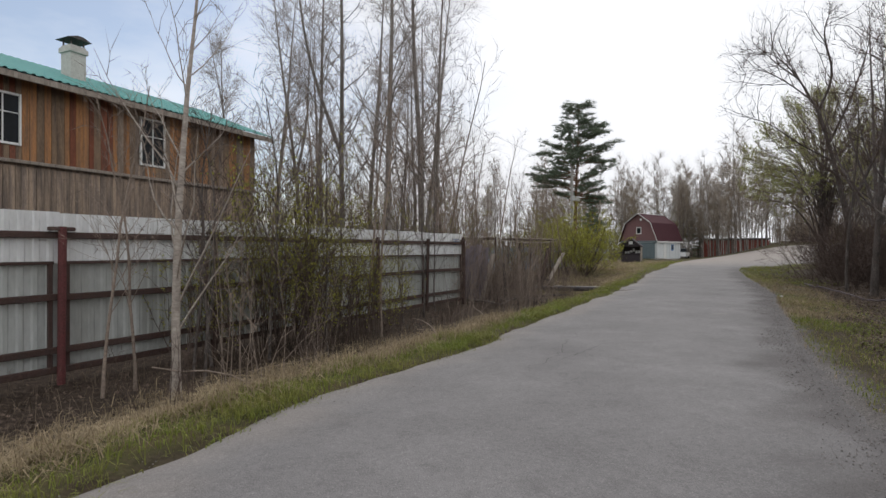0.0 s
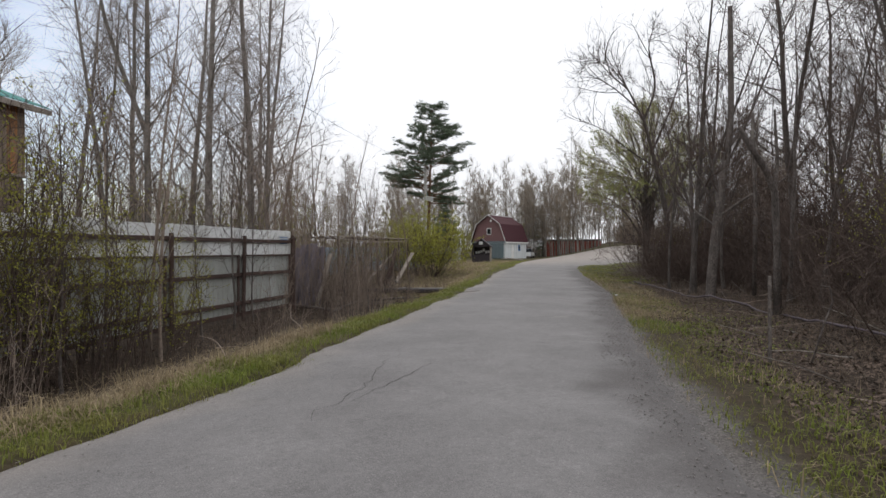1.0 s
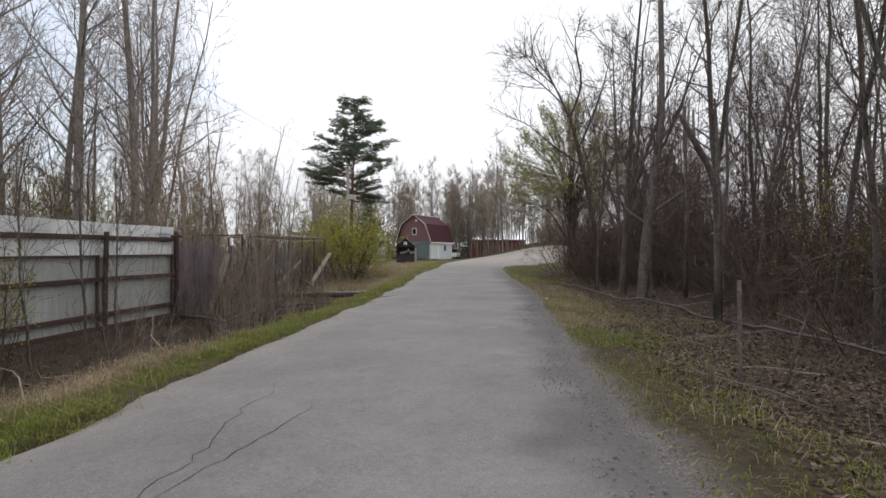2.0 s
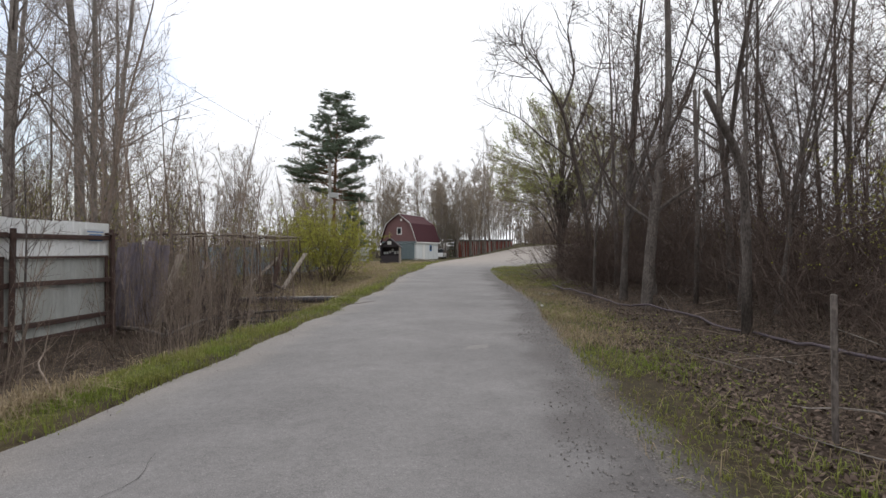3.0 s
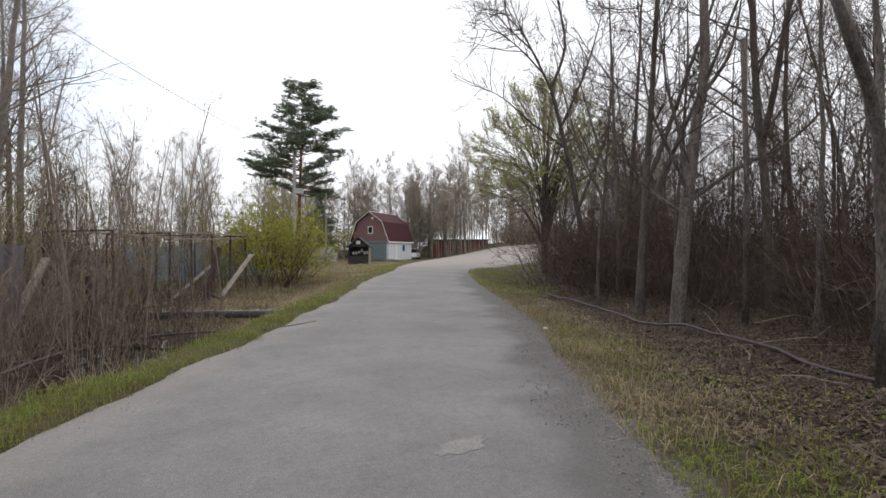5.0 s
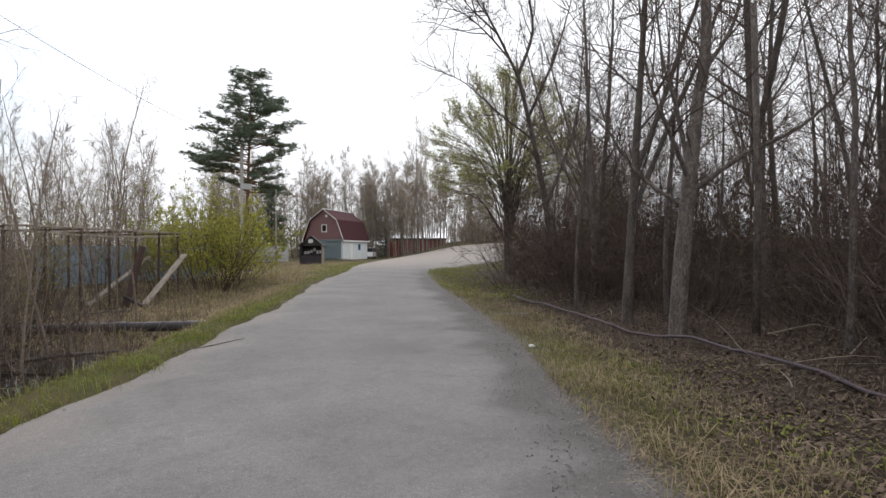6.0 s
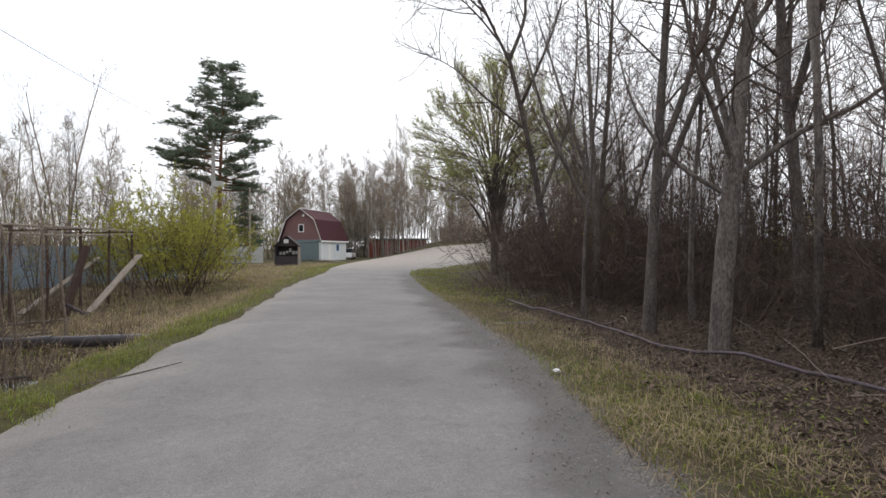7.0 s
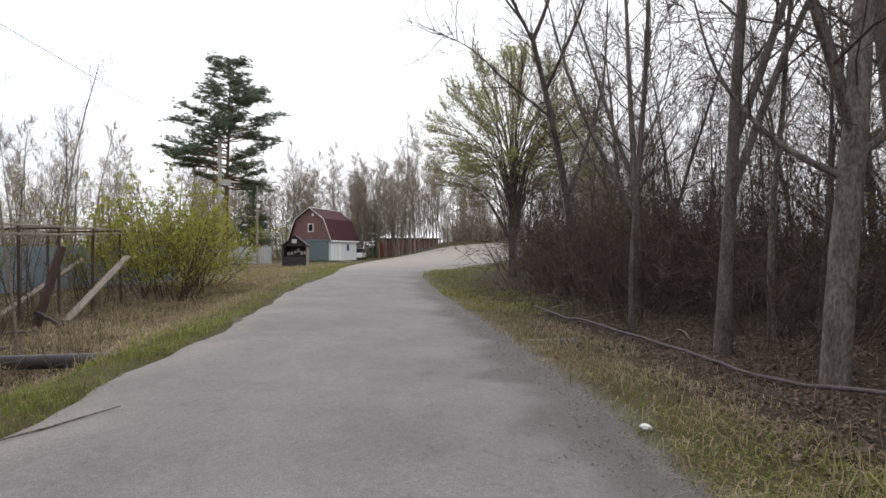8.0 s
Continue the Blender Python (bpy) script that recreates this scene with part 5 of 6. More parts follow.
# yellow-green bushes by the lane
golden = make_plant("leafy_bush", bare_bush(801, 4.1, stems=34, subs=9, twigs=5, spread=1.0, base=0.8, r=0.016, thin=0.005, tangle=0.09, wide=60), "big bush covered in fresh yellow-green leaves", "bush", "yellow-green bushes", TWIG, TWIG, LEAF, 9500, 0.075, 7, ("branchwork", "twig_spray", "foliage"))
place(golden, planted(7.7, 30.7, 0, 1.0))
for x, y, rz, s in ((6.9, 32.6, 150, 1.05), (8.9, 33.4, 260, 0.95), (13.2, 69.5, 30, 1.5), (16.3, 68.5, 200, 1.5), (12.0, 66.5, 80, 1.3), (34.5, 87.0, 10, 1.9), (28.5, 85.0, 120, 1.8)):
    copy_at(golden, planted(x, y, rz, s))
rnd2 = random.Random(31)
more = [(7.7, 30.7), (6.9, 32.6)]
scatter(thickets, rnd2, 22, (-8, 20, 33, 64), 1.6, (0.8, 1.2), more, lambda x, y: left_of(x, y) > 5.5 and x < 4.5 + 0.16 * (y - 30))
scatter(saplings, rnd2, 26, (-8, 18, 33, 66), 1.6, (1.3, 2.0), more, lambda x, y: left_of(x, y) > 5 and x < 4.5 + 0.16 * (y - 30))
scatter(leafies, rnd2, 5, (-10, 12, 26, 50), 1.6, (1.1, 1.6), more, lambda x, y: left_of(x, y) > 5)
scatter(leafies, rnd2, 8, (9, 24, 6, 34), 1.6, (0.8, 1.3), more, lambda x, y: 4.5 < right_of(x, y) < 9)
scatter(talls, rnd2, 8, (-30, 10, 42, 62), 2.2, (0.5, 0.65), more, lambda x, y: left_of(x, y) > 12)
stand(talls[0], -1.3, 32.9, 10, 0.95)


# ---- poles and wire ----
POLE = Vector((14.3, 60.0, 0))
pole = thing("utility_pole", pose(POLE.x, POLE.y, height(POLE.x, POLE.y)), "tall pale concrete utility pole", "pole")
part("shaft", Shape().box((0.28, 0.24, 11.0), pose(0, 0, 5.1), 0.05), CONCRETE, pole)
part("cross_arm", Shape().box((1.2, 0.1, 0.1), pose(0, 0, 10.2, 0, 0, -30), 0.01), STEEL, pole)
for dx in (-0.5, 0.5):
    part("insulator", Shape().tube([(dx * 0.87, -dx * 0.5, 10.25), (dx * 0.87, -dx * 0.5, 10.45)], [0.05, 0.04], 6, True), WHITE_PAINT, pole)
part("junction_box", Shape().box((0.95, 0.35, 0.5), pose(0.35, -0.1, 6.9), 0.03), PALE_FENCE, pole, "pale grey box on the pole")
lamp_pole = thing("lamp_pole", pose(16.9, 58.3, height(16.9, 58.3)), "slim dark pole with a small pale lamp", "pole")
part("shaft", Shape().tube([(0, 0, -0.2), (0, 0, 6.6)], [0.09, 0.07], 8, True), TIMBER, lamp_pole)
part("lamp", Shape().box((0.25, 0.25, 0.35), pose(0.05, -0.15, 4.9), 0.05), WHITE_PAINT, lamp_pole)
part("bracket", Shape().tube([(0, 0, 6.2), (-0.3, -0.2, 6.5), (-0.7, -0.4, 6.5)], [0.025, 0.025, 0.02], 5, True), WIRE, lamp_pole)


def overhead_wire():
    a, b = Vector((14.3, 60.0, 10.4)), Vector((-1.3, 32.9, 10.7))
    pts = []
    for i in range(25):
        t = i / 24
        p = a.lerp(b, t)
        p.z -= 0.5 * 4 * t * (1 - t)
        pts.append(p)
    tagged(part("overhead_wire", Shape().tube(pts, [0.013] * 25, 5), WIRE), "thin dark overhead wire leaving the concrete pole", "wire")


overhead_wire()


# ---- notice shelter, far fences, car ----
def build_kiosk():
    ob = thing("notice_shelter", pose(18.35, 52.8, height(18.35, 52.8), 0, 0, -28), "dark gabled notice shelter with pale papers pinned inside", "shelter")
    for x in (-0.88, 0.88):
        part("post", Shape().box((0.10, 0.9, 1.65), pose(x, 0.45, 0.8), 0.01), KIOSK_DARK if x < 0 else TIMBER, ob)
    part("back_board", Shape().box((1.66, 0.06, 1.6), pose(0, 0.85, 0.85), 0.006), KIOSK_DARK, ob)
    part("counter", Shape().box((1.64, 0.12, 0.78), pose(0, 0.1, 0.40), 0.01), KIOSK_DARK, ob)
    part("gable", Shape().prism([(-0.9, 1.6), (0.9, 1.6), (0, 2.35)], 0.05, pose(0, 0.05, 0)), KIOSK_DARK, ob)
    for s in (-1, 1):
        part("roof", Shape().box((1.32, 1.15, 0.06), pose(s * 0.52, 0.45, 1.98, 0, s * 40, 0), 0.01), KIOSK_DARK, ob)
    rng = random.Random(4)
    part("sign", Shape().box((0.36, 0.02, 0.3), pose(-0.05, 0.03, 1.98)), PAPER, ob, "pale square sign in the gable")
    for k in range(6):
        part("paper", Shape().box((0.2, 0.01, rng.uniform(0.2, 0.3)), pose(-0.62 + k * 0.25, 0.80, rng.uniform(1.0, 1.35))), PAPER, ob)


build_kiosk()


def far_fence(name, a, b, z0, z1, mat, label, bay=2.0):
    a, b = Vector((*a, 0)), Vector((*b, 0))
    d = b - a
    ob = thing(name, pose(a.x, a.y, z0, 0, 0, math.degrees(math.atan2(d.y, d.x))), label, "fence")
    n = max(1, round(d.length / bay))
    w = d.length / n
    sheet = ribbed(w - 0.02, 0, z1 - z0, 0.2, 0.025).mesh("sheet", mat)
    post = Shape().box((0.08, 0.08, z1 - z0 + 0.3), pose(0, 0, (z1 - z0) / 2 - 0.1), 0.01).mesh("post", STEEL)
    for k in range(n):
        part("sheet", sheet, None, ob, m=pose(k * w, 0.0, 0.0))
        part("post", post, None, ob, m=pose(k * w, 0.08, 0))
    return ob


far_fence("pale_fence", (11.5, 66.8), (19.2, 62.6), 0.0, 1.55, PALE_FENCE, "low fence of pale grey sheets beyond the bushes")
far_fence("blue_fence", (2.2, 32.25), (8.6, 37.0), -0.4, 1.38, BLUE_FENCE, "faded blue-grey sheet fence behind the wire run")
far_fence("teal_fence", (33.6, 82.0), (40.0, 92.0), 0.3, 2.7, TEAL, "teal sheet fence beside the gambrel house")


def red_building():
    ob = thing("red_shed", pose(43.5, 90.5, height(46, 88) - 0.5, 0, 0, -33), "long low red-painted shed among the trees", "shed")
    for k in range(9):
        part("wall_panel", Shape().box((1.02, 0.12, 3.0), pose(0.52 + k * 1.04, 0, 1.5), 0.02), RED_PAINT, ob)
    part("wall", Shape().box((9.3, 4.0, 2.9), pose(4.7, 2.08, 1.45)), RED_PAINT, ob)
    part("roof", Shape().box((9.8, 4.6, 0.15), pose(4.7, 2.0, 3.14, 3, 0, 0), 0.03), KIOSK_DARK, ob)


red_building()


def parked_car():
    ob = thing("parked_car", pose(33.9, 76.8, height(33.9, 76.8), 0, 0, 58), "small white car parked beyond the house", "car")
    part("body", Shape().prism([(-1.9, 0.3), (1.9, 0.3), (1.95, 0.7), (1.2, 0.86), (-1.85, 0.9)], 1.6, pose(0, -0.8, 0)), CAR_WHITE, ob)
    part("cabin", Shape().prism([(-1.6, 0.9), (0.95, 0.87), (0.35, 1.4), (-1.2, 1.42)], 1.4, pose(0, -0.7, 0)), GLASS, ob, "dark car windows")
    part("roof", Shape().box((1.5, 1.36, 0.05), pose(-0.45, 0, 1.43), 0.02), CAR_WHITE, ob)
    for x in (-1.2, 1.25):
        for y in (-0.72, 0.72):
            w = part("wheel", Shape().tube([(x, y - 0.1, 0.3), (x, y + 0.1, 0.3)], [0.3, 0.3], 14, True), RUBBER, ob)
            part("rim", Shape().tube([(x, y - 0.105, 0.3), (x, y + 0.105, 0.3)], [0.17, 0.17], 10, True), PALE_FENCE, w)


parked_car()
slab = thing("wooden_ramp", pose(27.6, 67.6, height(27.6, 67.6), 0, 0, -40), "weathered board ramp lying before the garage", "ramp")
for k in range(4):
    part("board", Shape().box((2.6, 0.22, 0.06), pose(0, k * 0.24, 0.10, 0, 4, 0), 0.01), TIMBER, slab)


# ---- ditch side: wire run, planks, pipes ----
def rod(a, b, r, mat, name, parent, sides=6, label=""):
    return part(name, Shape().tube([a, b], [r, r], sides, True), mat, parent, label)


def wire_run():
    ob = thing("wire_run", Matrix(), "rusty pole frame of an old wire-mesh run", "enclosure")
    a, b = Vector((2.4, 24.55, 0)), Vector((6.4, 29.9, 0))
    d = (b - a).normalized()
    out = Vector((-d.y, d.x, 0))
    n = 7
    span = (b - a).length
    for k in range(n):
        p = a + d * span * k / (n - 1)
        g = height(p.x, p.y)
        rod(p + Vector((0, 0, g - 0.2)), p + Vector((0.02 * (k % 3 - 1), 0.02, 1.80)), 0.035, STEEL, "post", ob)
        if k % 2 == 0:
            q = p + out * 2.2
            rod(q + Vector((0, 0, height(q.x, q.y) - 0.2)), q + Vector((0, 0, 1.78)), 0.035, STEEL, "post", ob)
            rod(p + Vector((0, 0, 1.79)), q + Vector((0, 0, 1.77)), 0.025, STEEL, "cross_bar", ob)
    for z, sag in ((1.82, 0.0), (1.72, 0.10)):
        pts = [a + d * span * i / 10 + Vector((0, 0, z - sag * math.sin(math.pi * i / 10))) for i in range(11)]
        part("top_rail", Shape().tube(pts, [0.028] * 11, 6, True), TIMBER, ob)
    rod(a + out * 2.2 + Vector((0, 0, 1.78)), b + out * 2.2 + Vector((0, 0, 1.78)), 0.028, TIMBER, "top_rail", ob)
    net = Shape()
    bot, hi = -0.2, 1.68
    step = 0.09
    m = int(4.2 / step)
    for i in range(-int((hi - bot) / step), m):
        for s in (1, -1):
            x0, x1, z0, z1 = i * step, i * step + (hi - bot), bot, hi
            if x0 < 0:
                z0, x0 = bot - x0, 0
            if x1 > 4.2:
                z1, x1 = z1 - (x1 - 4.2), 4.2
            if x1 <= x0:
                continue
            u0, u1 = (x0, x1) if s > 0 else (4.2 - x0, 4.2 - x1)
            net.tube([a + d * u0 + Vector((0, 0, z0)), a + d * u1 + Vector((0, 0, z1))], [0.0022, 0.0022], 3)
    tagged(part("mesh_net", net, WIRE, ob, "sagging rusty wire mesh"), kind="stuff")


wire_run()


def beam(a, b, w, t, mat, name, label, category="plank", group=""):
    """A board from a to b."""
    a, b = Vector(a), Vector(b)
    d = b - a
    m = Matrix.Translation((a + b) / 2) @ d.to_track_quat("Z", "Y").to_matrix().to_4x4()
    ob = part(name, Shape().box((w, t, d.length), None, 0.008), mat, m=m)
    return tagged(ob, label, category, group)


beam((5.25, 27.1, -0.36), (6.55, 29.4, 1.08), 0.20, 0.05, TIMBER, "leaning_plank", "pale weathered plank leaning up out of the grass", group="leaning planks")
beam((3.85, 27.3, -0.33), (5.5, 29.7, 1.0), 0.16, 0.05, TIMBER, "leaning_plank", "grey weathered plank leaning by the wire run", group="leaning planks")
beam((4.75, 26.4, -0.42), (5.2, 26.7, 1.33), 0.14, 0.13, STEEL, "leaning_post", "dark charred post leaning by the wire run", "post")
beam((4.75, 26.4, -0.05), (5.25, 25.9, -0.33), 0.10, 0.08, KIOSK_DARK, "fallen_block", "short dark timber propped against a post", "timber")
beam((1.30, 18.45, -0.45), (1.80, 19.35, 1.12), 0.17, 0.04, TIMBER, "leaning_plank", "pale bare plank leaning beside dark sheets", group="leaning planks")
beam((0.55, 18.0, -0.45), (1.0, 18.3, 0.95), 0.09, 0.09, RED_STEEL, "leaning_post", "rusty red post leaning in the ditch", "post")
beam((2.35, 20.4, -0.45), (2.3, 20.45, 0.75), 0.09, 0.08, KIOSK_DARK, "old_post", "dark rotten post standing in the thicket", "post")
beam((6.30, 6.90, -0.25), (6.33, 6.93, 0.93), 0.04, 0.035, BARK, "old_stake", "thin grey stake standing at the wood's edge", "stake")
hoop = [Vector((6.75, 6.75, height(6.75, 6.75))), Vector((6.95, 6.75, 0.35)), Vector((7.05, 6.72, 0.62)), Vector((6.98, 6.70, 0.80)), Vector((6.85, 6.70, 0.82))]
tagged(part("bent_stem", Shape().tube(hoop, [0.012, 0.011, 0.009, 0.008, 0.005], 5, True), BARK, smooth=True), "grey bent stem curling over beside a stake", "stem")
rng3 = random.Random(8)
for k in range(4):
    p = FENCE_END + FENCE_WAY * (0.15 + k * 0.46)
    sheet = part("dark_sheet", ribbed(0.48, -0.45, 1.35 + rng3.uniform(-0.08, 0.1), 0.12, 0.012), PURPLE_SHEET, m=pose(p.x - 0.05, p.y + 0.02, 0, rng3.uniform(2, 8), rng3.uniform(-3, 3), FENCE_TURN))
    tagged(sheet, "dark violet-grey metal sheet propped at the fence's end", "metal sheet", "propped sheets")
for k, (a, b, r) in enumerate((((0.75, 17.1, -0.32), (1.65, 15.6, -0.30), 0.06), ((1.6, 15.7, -0.36), (2.5, 17.4, -0.22), 0.04), ((2.9, 19.2, -0.42), (4.6, 19.0, -0.32), 0.05), ((1.9, 17.8, -0.38), (3.2, 18.4, -0.38), 0.045), ((3.0, 22.0, -0.33), (4.6, 23.6, -0.36), 0.06), ((2.8, 24.2, -0.33), (4.9, 25.2, -0.30), 0.05))):
    a, b = Vector(a), Vector(b)
    mid = a.lerp(b, 0.5) + Vector((0.03, 0.05, 0.03))
    tagged(part("fallen_branch", Shape().tube([a, mid, b], [r * 0.8, r * 0.65, r * 0.4], 7, True), BARK, smooth=True), "barkless grey branch lying in the ditch", "branch", "fallen branches")

# culvert pipe under the lane
pipe = thing("culvert_pipe", Matrix(), "black plastic pipe that passes under the lane", "pipe")
pa, pb = Vector((-0.2, 24.4, -0.40)), Vector((11.55, 17.5, -0.10))
pd = (pb - pa).normalized()
part("tube", Shape().tube([pa, pa.lerp(pb, 0.5), pb], [0.10, 0.10, 0.10], 16), BLACK_PIPE, pipe, smooth=True)
part("lip", Shape().tube([pb - pd * 0.06, pb + pd * 0.01], [0.112, 0.112], 16, True), BLACK_PIPE, pipe)
part("joint", Shape().tube([pa.lerp(pb, 0.40), pa.lerp(pb, 0.42)], [0.115, 0.115], 16, True), BLACK_PIPE, pipe)

# hose along the wood's edge
hose_line = resample([(8.2, 5.6), (9.25, 8.4), (10.1, 10.2), (11.3, 12.8), (11.65, 14.0), (12.0, 15.5), (12.7, 17.3), (13.4, 19.5), (14.4, 21.6)], 6)
hz = land(hose_line)[0]
hose_pts = [(x, y, z + 0.075 + 0.05 * math.sin(i * 0.35)) for i, ((x, y), z) in enumerate(zip(hose_line, hz))]
tagged(part("water_hose", Shape().tube(hose_pts, [0.023] * len(hose_pts), 8, True), HOSE, smooth=True), "dusty violet-grey plastic hose lying along the wood's edge", "hose")

# water in the ditch
water = Shape()
ring = [(3.55 + 1.15 * math.cos(a) * (1 + 0.15 * math.sin(3 * a)) + 0.8 * math.sin(a), 17.5 + 2.3 * math.sin(a) + 0.2 * math.cos(2 * a), -0.49) for a in np.linspace(0, 2 * math.pi, 40, endpoint=False)]
water.v = ring
water.f = [tuple(range(40))]
tagged(part("water", water, WATER), "still dark puddle in the roadside ditch", "water", kind="structure")


# ---- on the road ----
def flat_patch(name, x, y, rx, ry, turn, mat, label, category, seed, lift=0.006):
    rng = random.Random(seed)
    s = Shape()
    n = 22
    ring = []
    for i in range(n):
        a = 2 * math.pi * i / n
        k = 1 + rng.uniform(-0.25, 0.2)
        u, v = rx * k * math.cos(a), ry * k * math.sin(a)
        c, t = math.cos(turn), math.sin(turn)
        ring.append((x + u * c - v * t, y + u * t + v * c))
    zc = road_z(x, y)
    s.v = [(x, y, zc + lift)] + [(px, py, road_z(px, py) + lift * 0.4) for px, py in ring]
    s.f = [(0, 1 + i, 1 + (i + 1) % n) for i in range(n)]
    return tagged(part(name, s, mat), label, category)


road_ob = bpy.data.objects["road"]


def road_z(x, y):
    hit, p, _, _ = road_ob.ray_cast(Vector((x, y, 20)), Vector((0, 0, -1)))
    return p.z if hit else height(x, y)


bpy.context.view_layer.update()
flat_patch("pale_patch", 5.43, 10.6, 0.22, 0.10, 0.3, ASPHALT_PATCH, "pale worn patch in the asphalt", "patch", 1)
flat_patch("pothole", 7.95, 22.3, 0.30, 0.14, 1.0, STEEL, "dark wet pothole at the lane's edge", "pothole", 2, 0.004)
stick_a, stick_b = Vector((5.1, 16.5, 0)), Vector((6.05, 17.05, 0))
tagged(part("stick", Shape().tube([(*p.xy, road_z(p.x, p.y) + 0.012) for p in (stick_a, stick_a.lerp(stick_b, 0.5) + Vector((0.02, -0.03, 0)), stick_b)], [0.006, 0.008, 0.004], 5, True), BARK), "thin dark stick lying on the lane", "stick")
crumple = Shape()
rng4 = random.Random(2)
bm = bmesh.new()
bmesh.ops.create_icosphere(bm, subdivisions=2, radius=0.045)
for v in bm.verts:
    v.co *= rng4.uniform(0.65, 1.2)
    v.co.z *= 0.45
crumple.v = [tuple(v.co) for v in bm.verts]
crumple.f = [tuple(v.index for v in f.verts) for f in bm.faces]
bm.free()
tagged(part("litter", crumple, PAPER, m=pose(9.07, 14.5, height(9.07, 14.5) + 0.03)), "crumpled white scrap of litter in the grass", "litter")


def cracks():
    rng = random.Random(14)
    for x, y, ang, steps in ((0.9, 5.6, 66, 26), (1.2, 6.0, 60, 16)):
        s, pts, a = Shape(), [], radians(ang)
        for _ in range(steps):
            pts.append((x, y))
            b = a + rng.gauss(0, 0.3)
            x, y = x + 0.12 * math.cos(b), y + 0.12 * math.sin(b)
        for i, (px, py) in enumerate(pts):
            w = 0.0018 * math.sin(math.pi * (i + 0.5) / len(pts)) * rng.uniform(0.5, 1.4) + 0.001
            z = road_z(px, py) + 0.004
            s.v += [(px - w * math.sin(a), py + w * math.cos(a), z), (px + w * math.sin(a), py - w * math.cos(a), z)]
            if i:
                k = 2 * i
                s.f.append((k - 2, k - 1, k + 1, k))
        part("crack", s, CRACK, road_ob, "dark hairline crack")


cracks()


# ---- grass, leaves, gravel ----
def scatter_points(seed, count, side, ys, offs, keep):
    """Random spots beside the road's left or right edge, between the heights ys of the plan and the offsets offs past the edge, kept by keep's chance."""
    g = np.random.default_rng(seed)
    line = EDGE_L if side == "left" else EDGE_R
    line = line[(line[:, 1] >= ys[0] - 1) & (line[:, 1] <= ys[1] + 1)]
    d = np.diff(line, axis=0)
    ln = np.hypot(d[:, 0], d[:, 1])
    k = g.choice(len(d), count, p=ln / ln.sum())
    w = d[k] / ln[k][:, None]
    n = np.column_stack([-w[:, 1], w[:, 0]]) * (1 if side == "left" else -1)
    off = g.uniform(offs[0], offs[1], count)
    xy = line[k] + d[k] * g.random(count)[:, None] + n * off[:, None]
    ok = g.random(count) < keep(xy[:, 0], xy[:, 1], off)
    xy = xy[ok]
    return np.column_stack([xy, land(xy)[0]]), g


def blades(name, seed, count, side_, ys, offs, keep, size, width, bend, mat, label, lie=0.5):
    p, g = scatter_points(seed, count, side_, ys, offs, keep)
    n = len(p)
    a = g.uniform(0, 2 * np.pi, n)
    ln = g.uniform(*size, n) * (0.75 + 0.5 * (waves(p[:, 0], p[:, 1], 2.3) > 0))
    out = np.column_stack([np.cos(a), np.sin(a), np.zeros(n)])
    side = np.column_stack([-np.sin(a), np.cos(a), np.zeros(n)]) * (width * g.uniform(0.6, 1.4, n))[:, None]
    l1 = g.uniform(0.1, lie, n)[:, None]
    mid = p + (out * l1 + np.array([0, 0, 1.0]) * (1 - l1 * 0.6)) * (ln * 0.55)[:, None]
    l2 = np.clip(l1 + bend, 0, 1.4)
    tip = mid + (out * l2 + np.array([0, 0, 1.0]) * (0.75 - l2 * 0.75)) * (ln * 0.55)[:, None]
    p = p - np.array([0, 0, 0.015])
    v = np.stack([p + side, p - side, mid - side * 0.7, mid + side * 0.7, tip], 1).reshape(-1, 3)
    base = (np.arange(n) * 5)[:, None]
    quads = (base + np.array([0, 1, 2, 3])).tolist()
    tris = (base + np.array([3, 2, 4])).tolist()
    me = bpy.data.meshes.new(name)
    me.from_pydata(v.tolist(), [], quads + tris)
    me.materials.append(mat)
    tagged(new(name, me), label, "grass", kind="stuff")


def patchy(x, y, s, k=0.0):
    return 0.5 + 0.5 * np.clip(1.5 * waves(x, y, s, k) + 0.4 * waves(x, y, s * 2.7, k + 1), -1, 1)


def thin_out(y):
    """Fewer, with distance."""
    return 1 - 0.75 * smooth(9, 24, y)


blades("green_grass", 1, 105000, "left", (-3, 24), (-0.36, 1.0), lambda x, y, o: thin_out(y) * smooth(-0.34, -0.04, o + 0.14 * waves(x, y, 2.9) + 0.08 * waves(x, y, 6.3)) * (1 - smooth(0.35, 1.0, o + 0.3 * waves(x, y, 1.3))) * (0.22 + 0.78 * patchy(x, y, 1.6)), (0.04, 0.16), 0.0035, 0.5, GRASS, "short green verge grass", 0.7)
blades("green_grass", 2, 90000, "right", (2, 26), (0.05, 2.2), lambda x, y, o: thin_out(y) * (1 - smooth(0.7, 2.1, o + 0.4 * waves(x, y, 1.3))) * (0.2 + 0.8 * patchy(x, y, 0.9, 1)) * np.where(y < 13, 0.75, 0.8), (0.03, 0.11), 0.004, 0.5, GRASS, "thin green verge grass", 0.8)
blades("dry_grass", 3, 52000, "right", (3, 28), (0.0, 2.2), lambda x, y, o: thin_out(y) * (1 - smooth(0.8, 2.0, o + 0.3 * waves(x, y, 1.1))) * (0.1 + 0.9 * patchy(x, y, 1.2, 3)) * np.where(y < 10, 0.06, 0.8), (0.08, 0.26), 0.0035, 0.9, STRAW, "matted straw-coloured dry grass", 1.0)
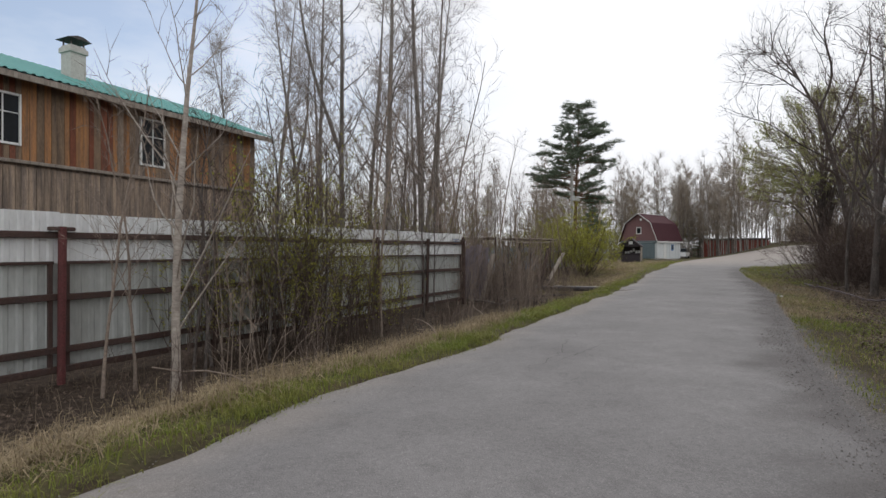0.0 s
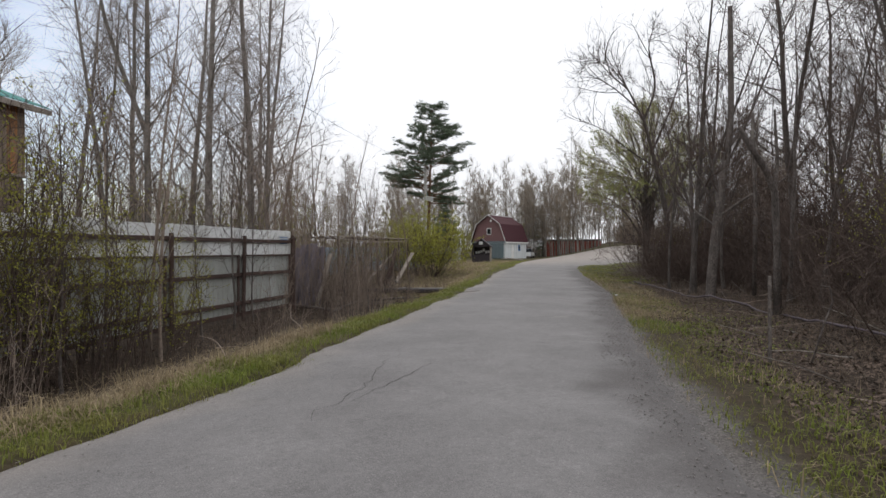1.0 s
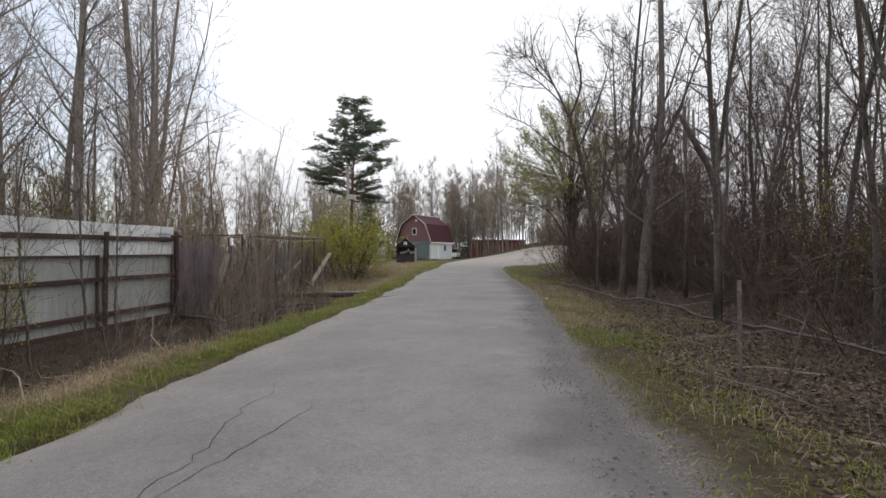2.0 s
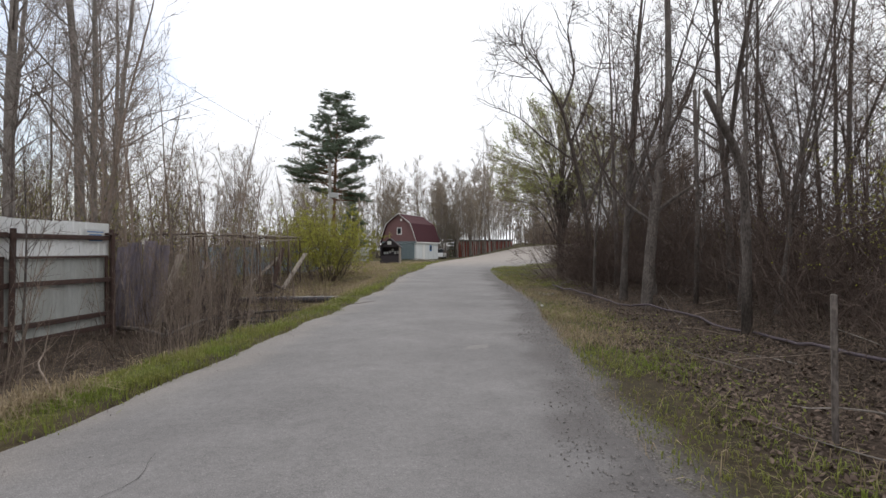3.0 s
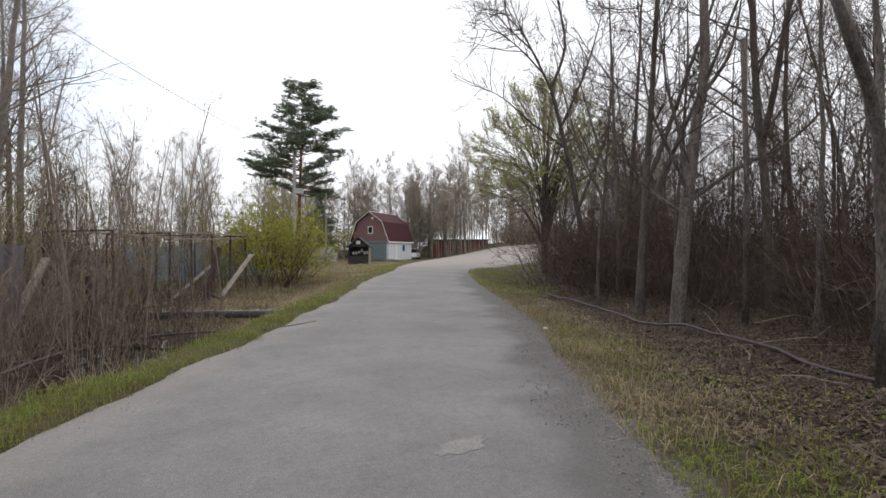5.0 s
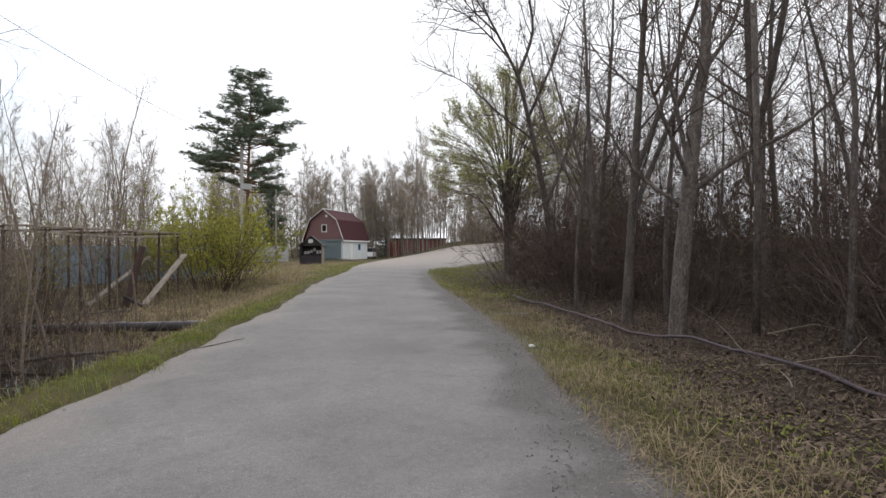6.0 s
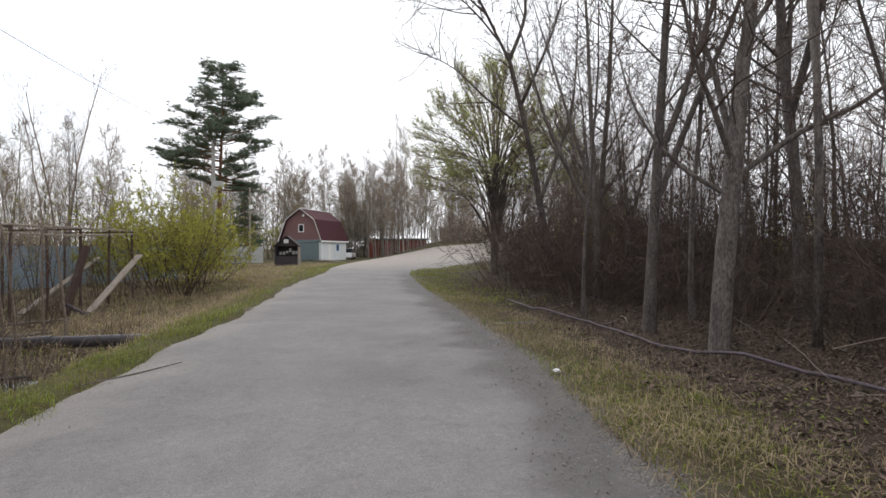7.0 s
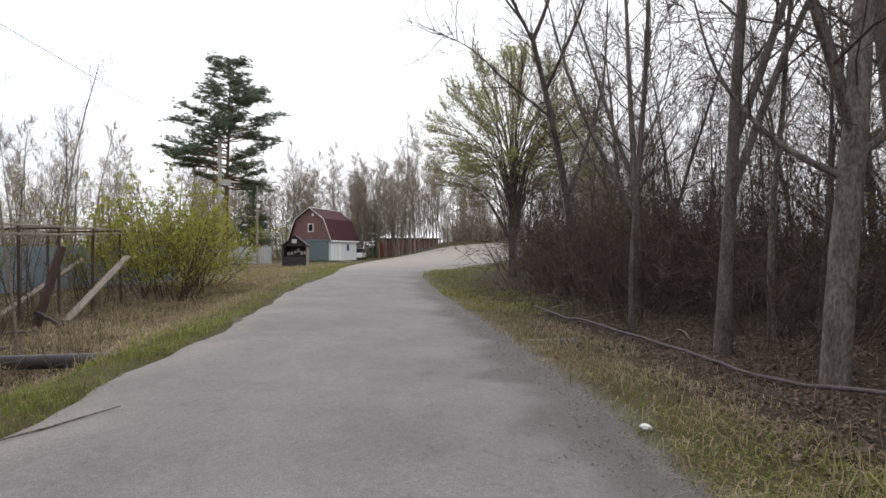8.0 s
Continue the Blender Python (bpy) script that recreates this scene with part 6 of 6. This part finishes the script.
blades("dry_grass", 8, 54000, "left", (-3, 9.5), (0.15, 2.7), lambda x, y, o: smooth(0.15, 0.6, o) * (1 - smooth(1.7, 2.7, o)) * (0.35 + 0.65 * patchy(x, y, 1.7, 4)), (0.12, 0.40), 0.0035, 0.9, STRAW, "bleached dry grass fallen over the ditch bank", 1.1)
blades("dry_grass", 9, 32000, "left", (20, 34), (0.6, 6.0), lambda x, y, o: smooth(0.5, 1.2, o) * (1 - smooth(4, 6, o)) * (0.3 + 0.7 * patchy(x, y, 1.1, 4)), (0.12, 0.38), 0.006, 0.9, STRAW, "matted dry grass below the wire run", 1.1)
blades("dry_grass", 4, 30000, "left", (8, 30), (0.2, 2.4), lambda x, y, o: smooth(0.2, 0.7, o) * (1 - smooth(1.3, 2.3, o)) * np.where(y < 15.3, 0.14, np.where(y < 19.6, 0.14 * (o < 0.8), 0.35)) * (0.3 + 0.7 * patchy(x, y, 1.4, 2)), (0.12, 0.36), 0.0035, 0.8, STRAW, "straw-coloured dry grass on the ditch bank", 0.9)
blades("dry_grass", 5, 26000, "left", (21, 54), (0.7, 10), lambda x, y, o: smooth(0.7, 1.8, o) * (1 - smooth(6, 10, o)) * (0.2 + 0.7 * patchy(x, y, 0.8, 2)), (0.15, 0.45), 0.008, 0.8, STRAW, "tufts of dry grass before the bushes", 0.9)
blades("green_grass", 6, 22000, "left", (20, 54), (-0.05, 6), lambda x, y, o: (1 - smooth(2, 6, o)) * (0.2 + 0.7 * patchy(x, y, 0.7, 5)), (0.10, 0.25), 0.008, 0.5, GRASS, "green grass along the far verge", 0.7)
blades("green_grass", 7, 12000, "right", (22, 42), (0.0, 3.5), lambda x, y, o: (1 - smooth(1.5, 3.5, o)) * (0.3 + 0.6 * patchy(x, y, 0.7, 5)), (0.08, 0.2), 0.008, 0.5, GRASS, "green grass below the willow", 0.7)


def dead_leaves(name, seed, count, side_, ys, offs, keep, size, mat, label):
    p, g = scatter_points(seed, count, side_, ys, offs, keep)
    n = len(p)
    a = g.uniform(0, 2 * np.pi, n)
    s = g.uniform(*size, n)[:, None]
    u = np.column_stack([np.cos(a), np.sin(a), g.normal(0, 0.35, n)]) * s
    w = np.column_stack([-np.sin(a), np.cos(a), g.normal(0, 0.35, n)]) * s * 0.6
    p = p + np.array([0, 0, 0.018])
    v = np.stack([p - u, p - w, p + u * 1.0 + np.array([0, 0, 0.01]), p + w], 1).reshape(-1, 3)
    b = (np.arange(n) * 4)[:, None]
    me = bpy.data.meshes.new(name)
    me.from_pydata(v.tolist(), [], (b + np.array([0, 1, 2])).tolist() + (b + np.array([0, 2, 3])).tolist())
    me.materials.append(mat)
    tagged(new(name, me), label, "leaves", kind="stuff")


dead_leaves("dead_leaves", 11, 84000, "right", (2, 30), (0.7, 8.0), lambda x, y, o: smooth(0.15, 1.3, o) * (1 - smooth(5, 8, o)) * thin_out(y), (0.012, 0.034), LITTER, "brown dead leaves on the forest floor")
dead_leaves("dead_leaves", 12, 14000, "left", (1, 28), (0.9, 5.0), lambda x, y, o: smooth(0.9, 1.6, o) * (1 - smooth(3.5, 5, o)), (0.012, 0.032), LITTER, "brown dead leaves in the ditch")
dead_leaves("ground_ivy", 15, 7000, "right", (5, 16), (0.8, 3.0), lambda x, y, o: np.exp(-((x - 9.0) ** 2 + (y - 10.6) ** 2) / 0.9) + 0.7 * np.exp(-((x - 7.4) ** 2 + (y - 8.0) ** 2) / 0.5) + 0.5 * np.exp(-((x - 10.6) ** 2 + (y - 13.0) ** 2) / 0.4), (0.012, 0.026), GRASS, "low green leafy plants among the litter")
blades("dead_stalks", 13, 12000, "right", (2, 28), (1.0, 7.0), lambda x, y, o: smooth(1.0, 2.2, o) * (1 - smooth(5, 7, o)), (0.10, 0.5), 0.0028, 0.7, TWIG_DRY, "dry stalks and twigs on the forest floor", 1.2)
blades("dead_stalks", 14, 12000, "left", (2, 30), (0.9, 6.0), lambda x, y, o: smooth(0.9, 1.5, o) * (1 - smooth(3.5, 6, o)) * np.where((y > 15.3) & (y < 19.6) & (o < 2.8), 0.08, 1.0), (0.15, 0.6), 0.0028, 0.5, TWIG_DRY, "dry stalks standing in the ditch", 0.8)


def gravel(name, seed, count, side_, ys, offs, keep, size, mat, label):
    p, g = scatter_points(seed, count, side_, ys, offs, keep)
    n = len(p)
    z = base_height(p[:, 0], p[:, 1]) + 0.012
    p[:, 2] = np.where(keep_road(p), z, p[:, 2] + 0.004)
    r = g.uniform(*size, n) ** 1.0
    form = np.array([(1, 0, 0), (0, 1, 0), (-1, 0, 0), (0, -1, 0), (0, 0, 0.7), (0, 0, -0.5)], float)
    v = p[:, None] + form[None] * g.uniform(0.6, 1.3, (n, 6, 1)) * r[:, None, None]
    b = (np.arange(n) * 6)[:, None, None]
    f = b + np.array([(0, 1, 4), (1, 2, 4), (2, 3, 4), (3, 0, 4), (1, 0, 5), (2, 1, 5), (3, 2, 5), (0, 3, 5)])[None]
    me = bpy.data.meshes.new(name)
    me.from_pydata(v.reshape(-1, 3).tolist(), [], f.reshape(-1, 3).tolist())
    me.materials.append(mat)
    tagged(new(name, me), label, "gravel", kind="stuff")


def keep_road(p):
    return np.maximum(beyond(EDGE_L, p[:, :2], 1), beyond(EDGE_R, p[:, :2], -1)) < 0


gravel("gravel", 21, 14000, "right", (2, 22), (-0.8, 0.35), lambda x, y, o: smooth(-0.75, -0.15, o) * (1 - smooth(0.0, 0.35, o)) * thin_out(y), (0.004, 0.012), STONE, "loose grey grit along the lane's edge")
gravel("gravel", 22, 2600, "left", (1, 22), (-4.2, -0.05), lambda x, y, o: thin_out(y), (0.004, 0.009), STONE, "loose grit scattered over the asphalt")


def brushwood():
    """Bare fallen sticks on the forest floor and in the ditch, each its own thing."""
    rng = random.Random(44)
    for side, count, offs, ys in (("right", 34, (1.5, 4.5), (4, 24)), ("left", 26, (1.0, 3.2), (4, 22))):
        spots, g = scatter_points(60 + count, count, side, ys, offs, lambda x, y, o: np.ones_like(x))
        for x, y, z in spots:
            a, ln, r = rng.uniform(0, 6.28), rng.uniform(0.5, 1.6), rng.uniform(0.005, 0.014)
            lift = rng.uniform(0.0, 0.35)
            pts = bent(rng, (x, y, z + r), (math.cos(a), math.sin(a), lift), ln, 5, 0.14, -0.03)
            pts = [Vector((p.x, p.y, max(p.z, height(p.x, p.y) + r))) for p in pts]
            tagged(part("fallen_stick", Shape().tube(pts, [r * (1 - 0.6 * i / 5) for i in range(6)], 5, True), BARK_PALE if rng.random() < 0.5 else TWIG_GREY), "bare grey stick fallen in the litter", "stick", "fallen sticks")


brushwood()
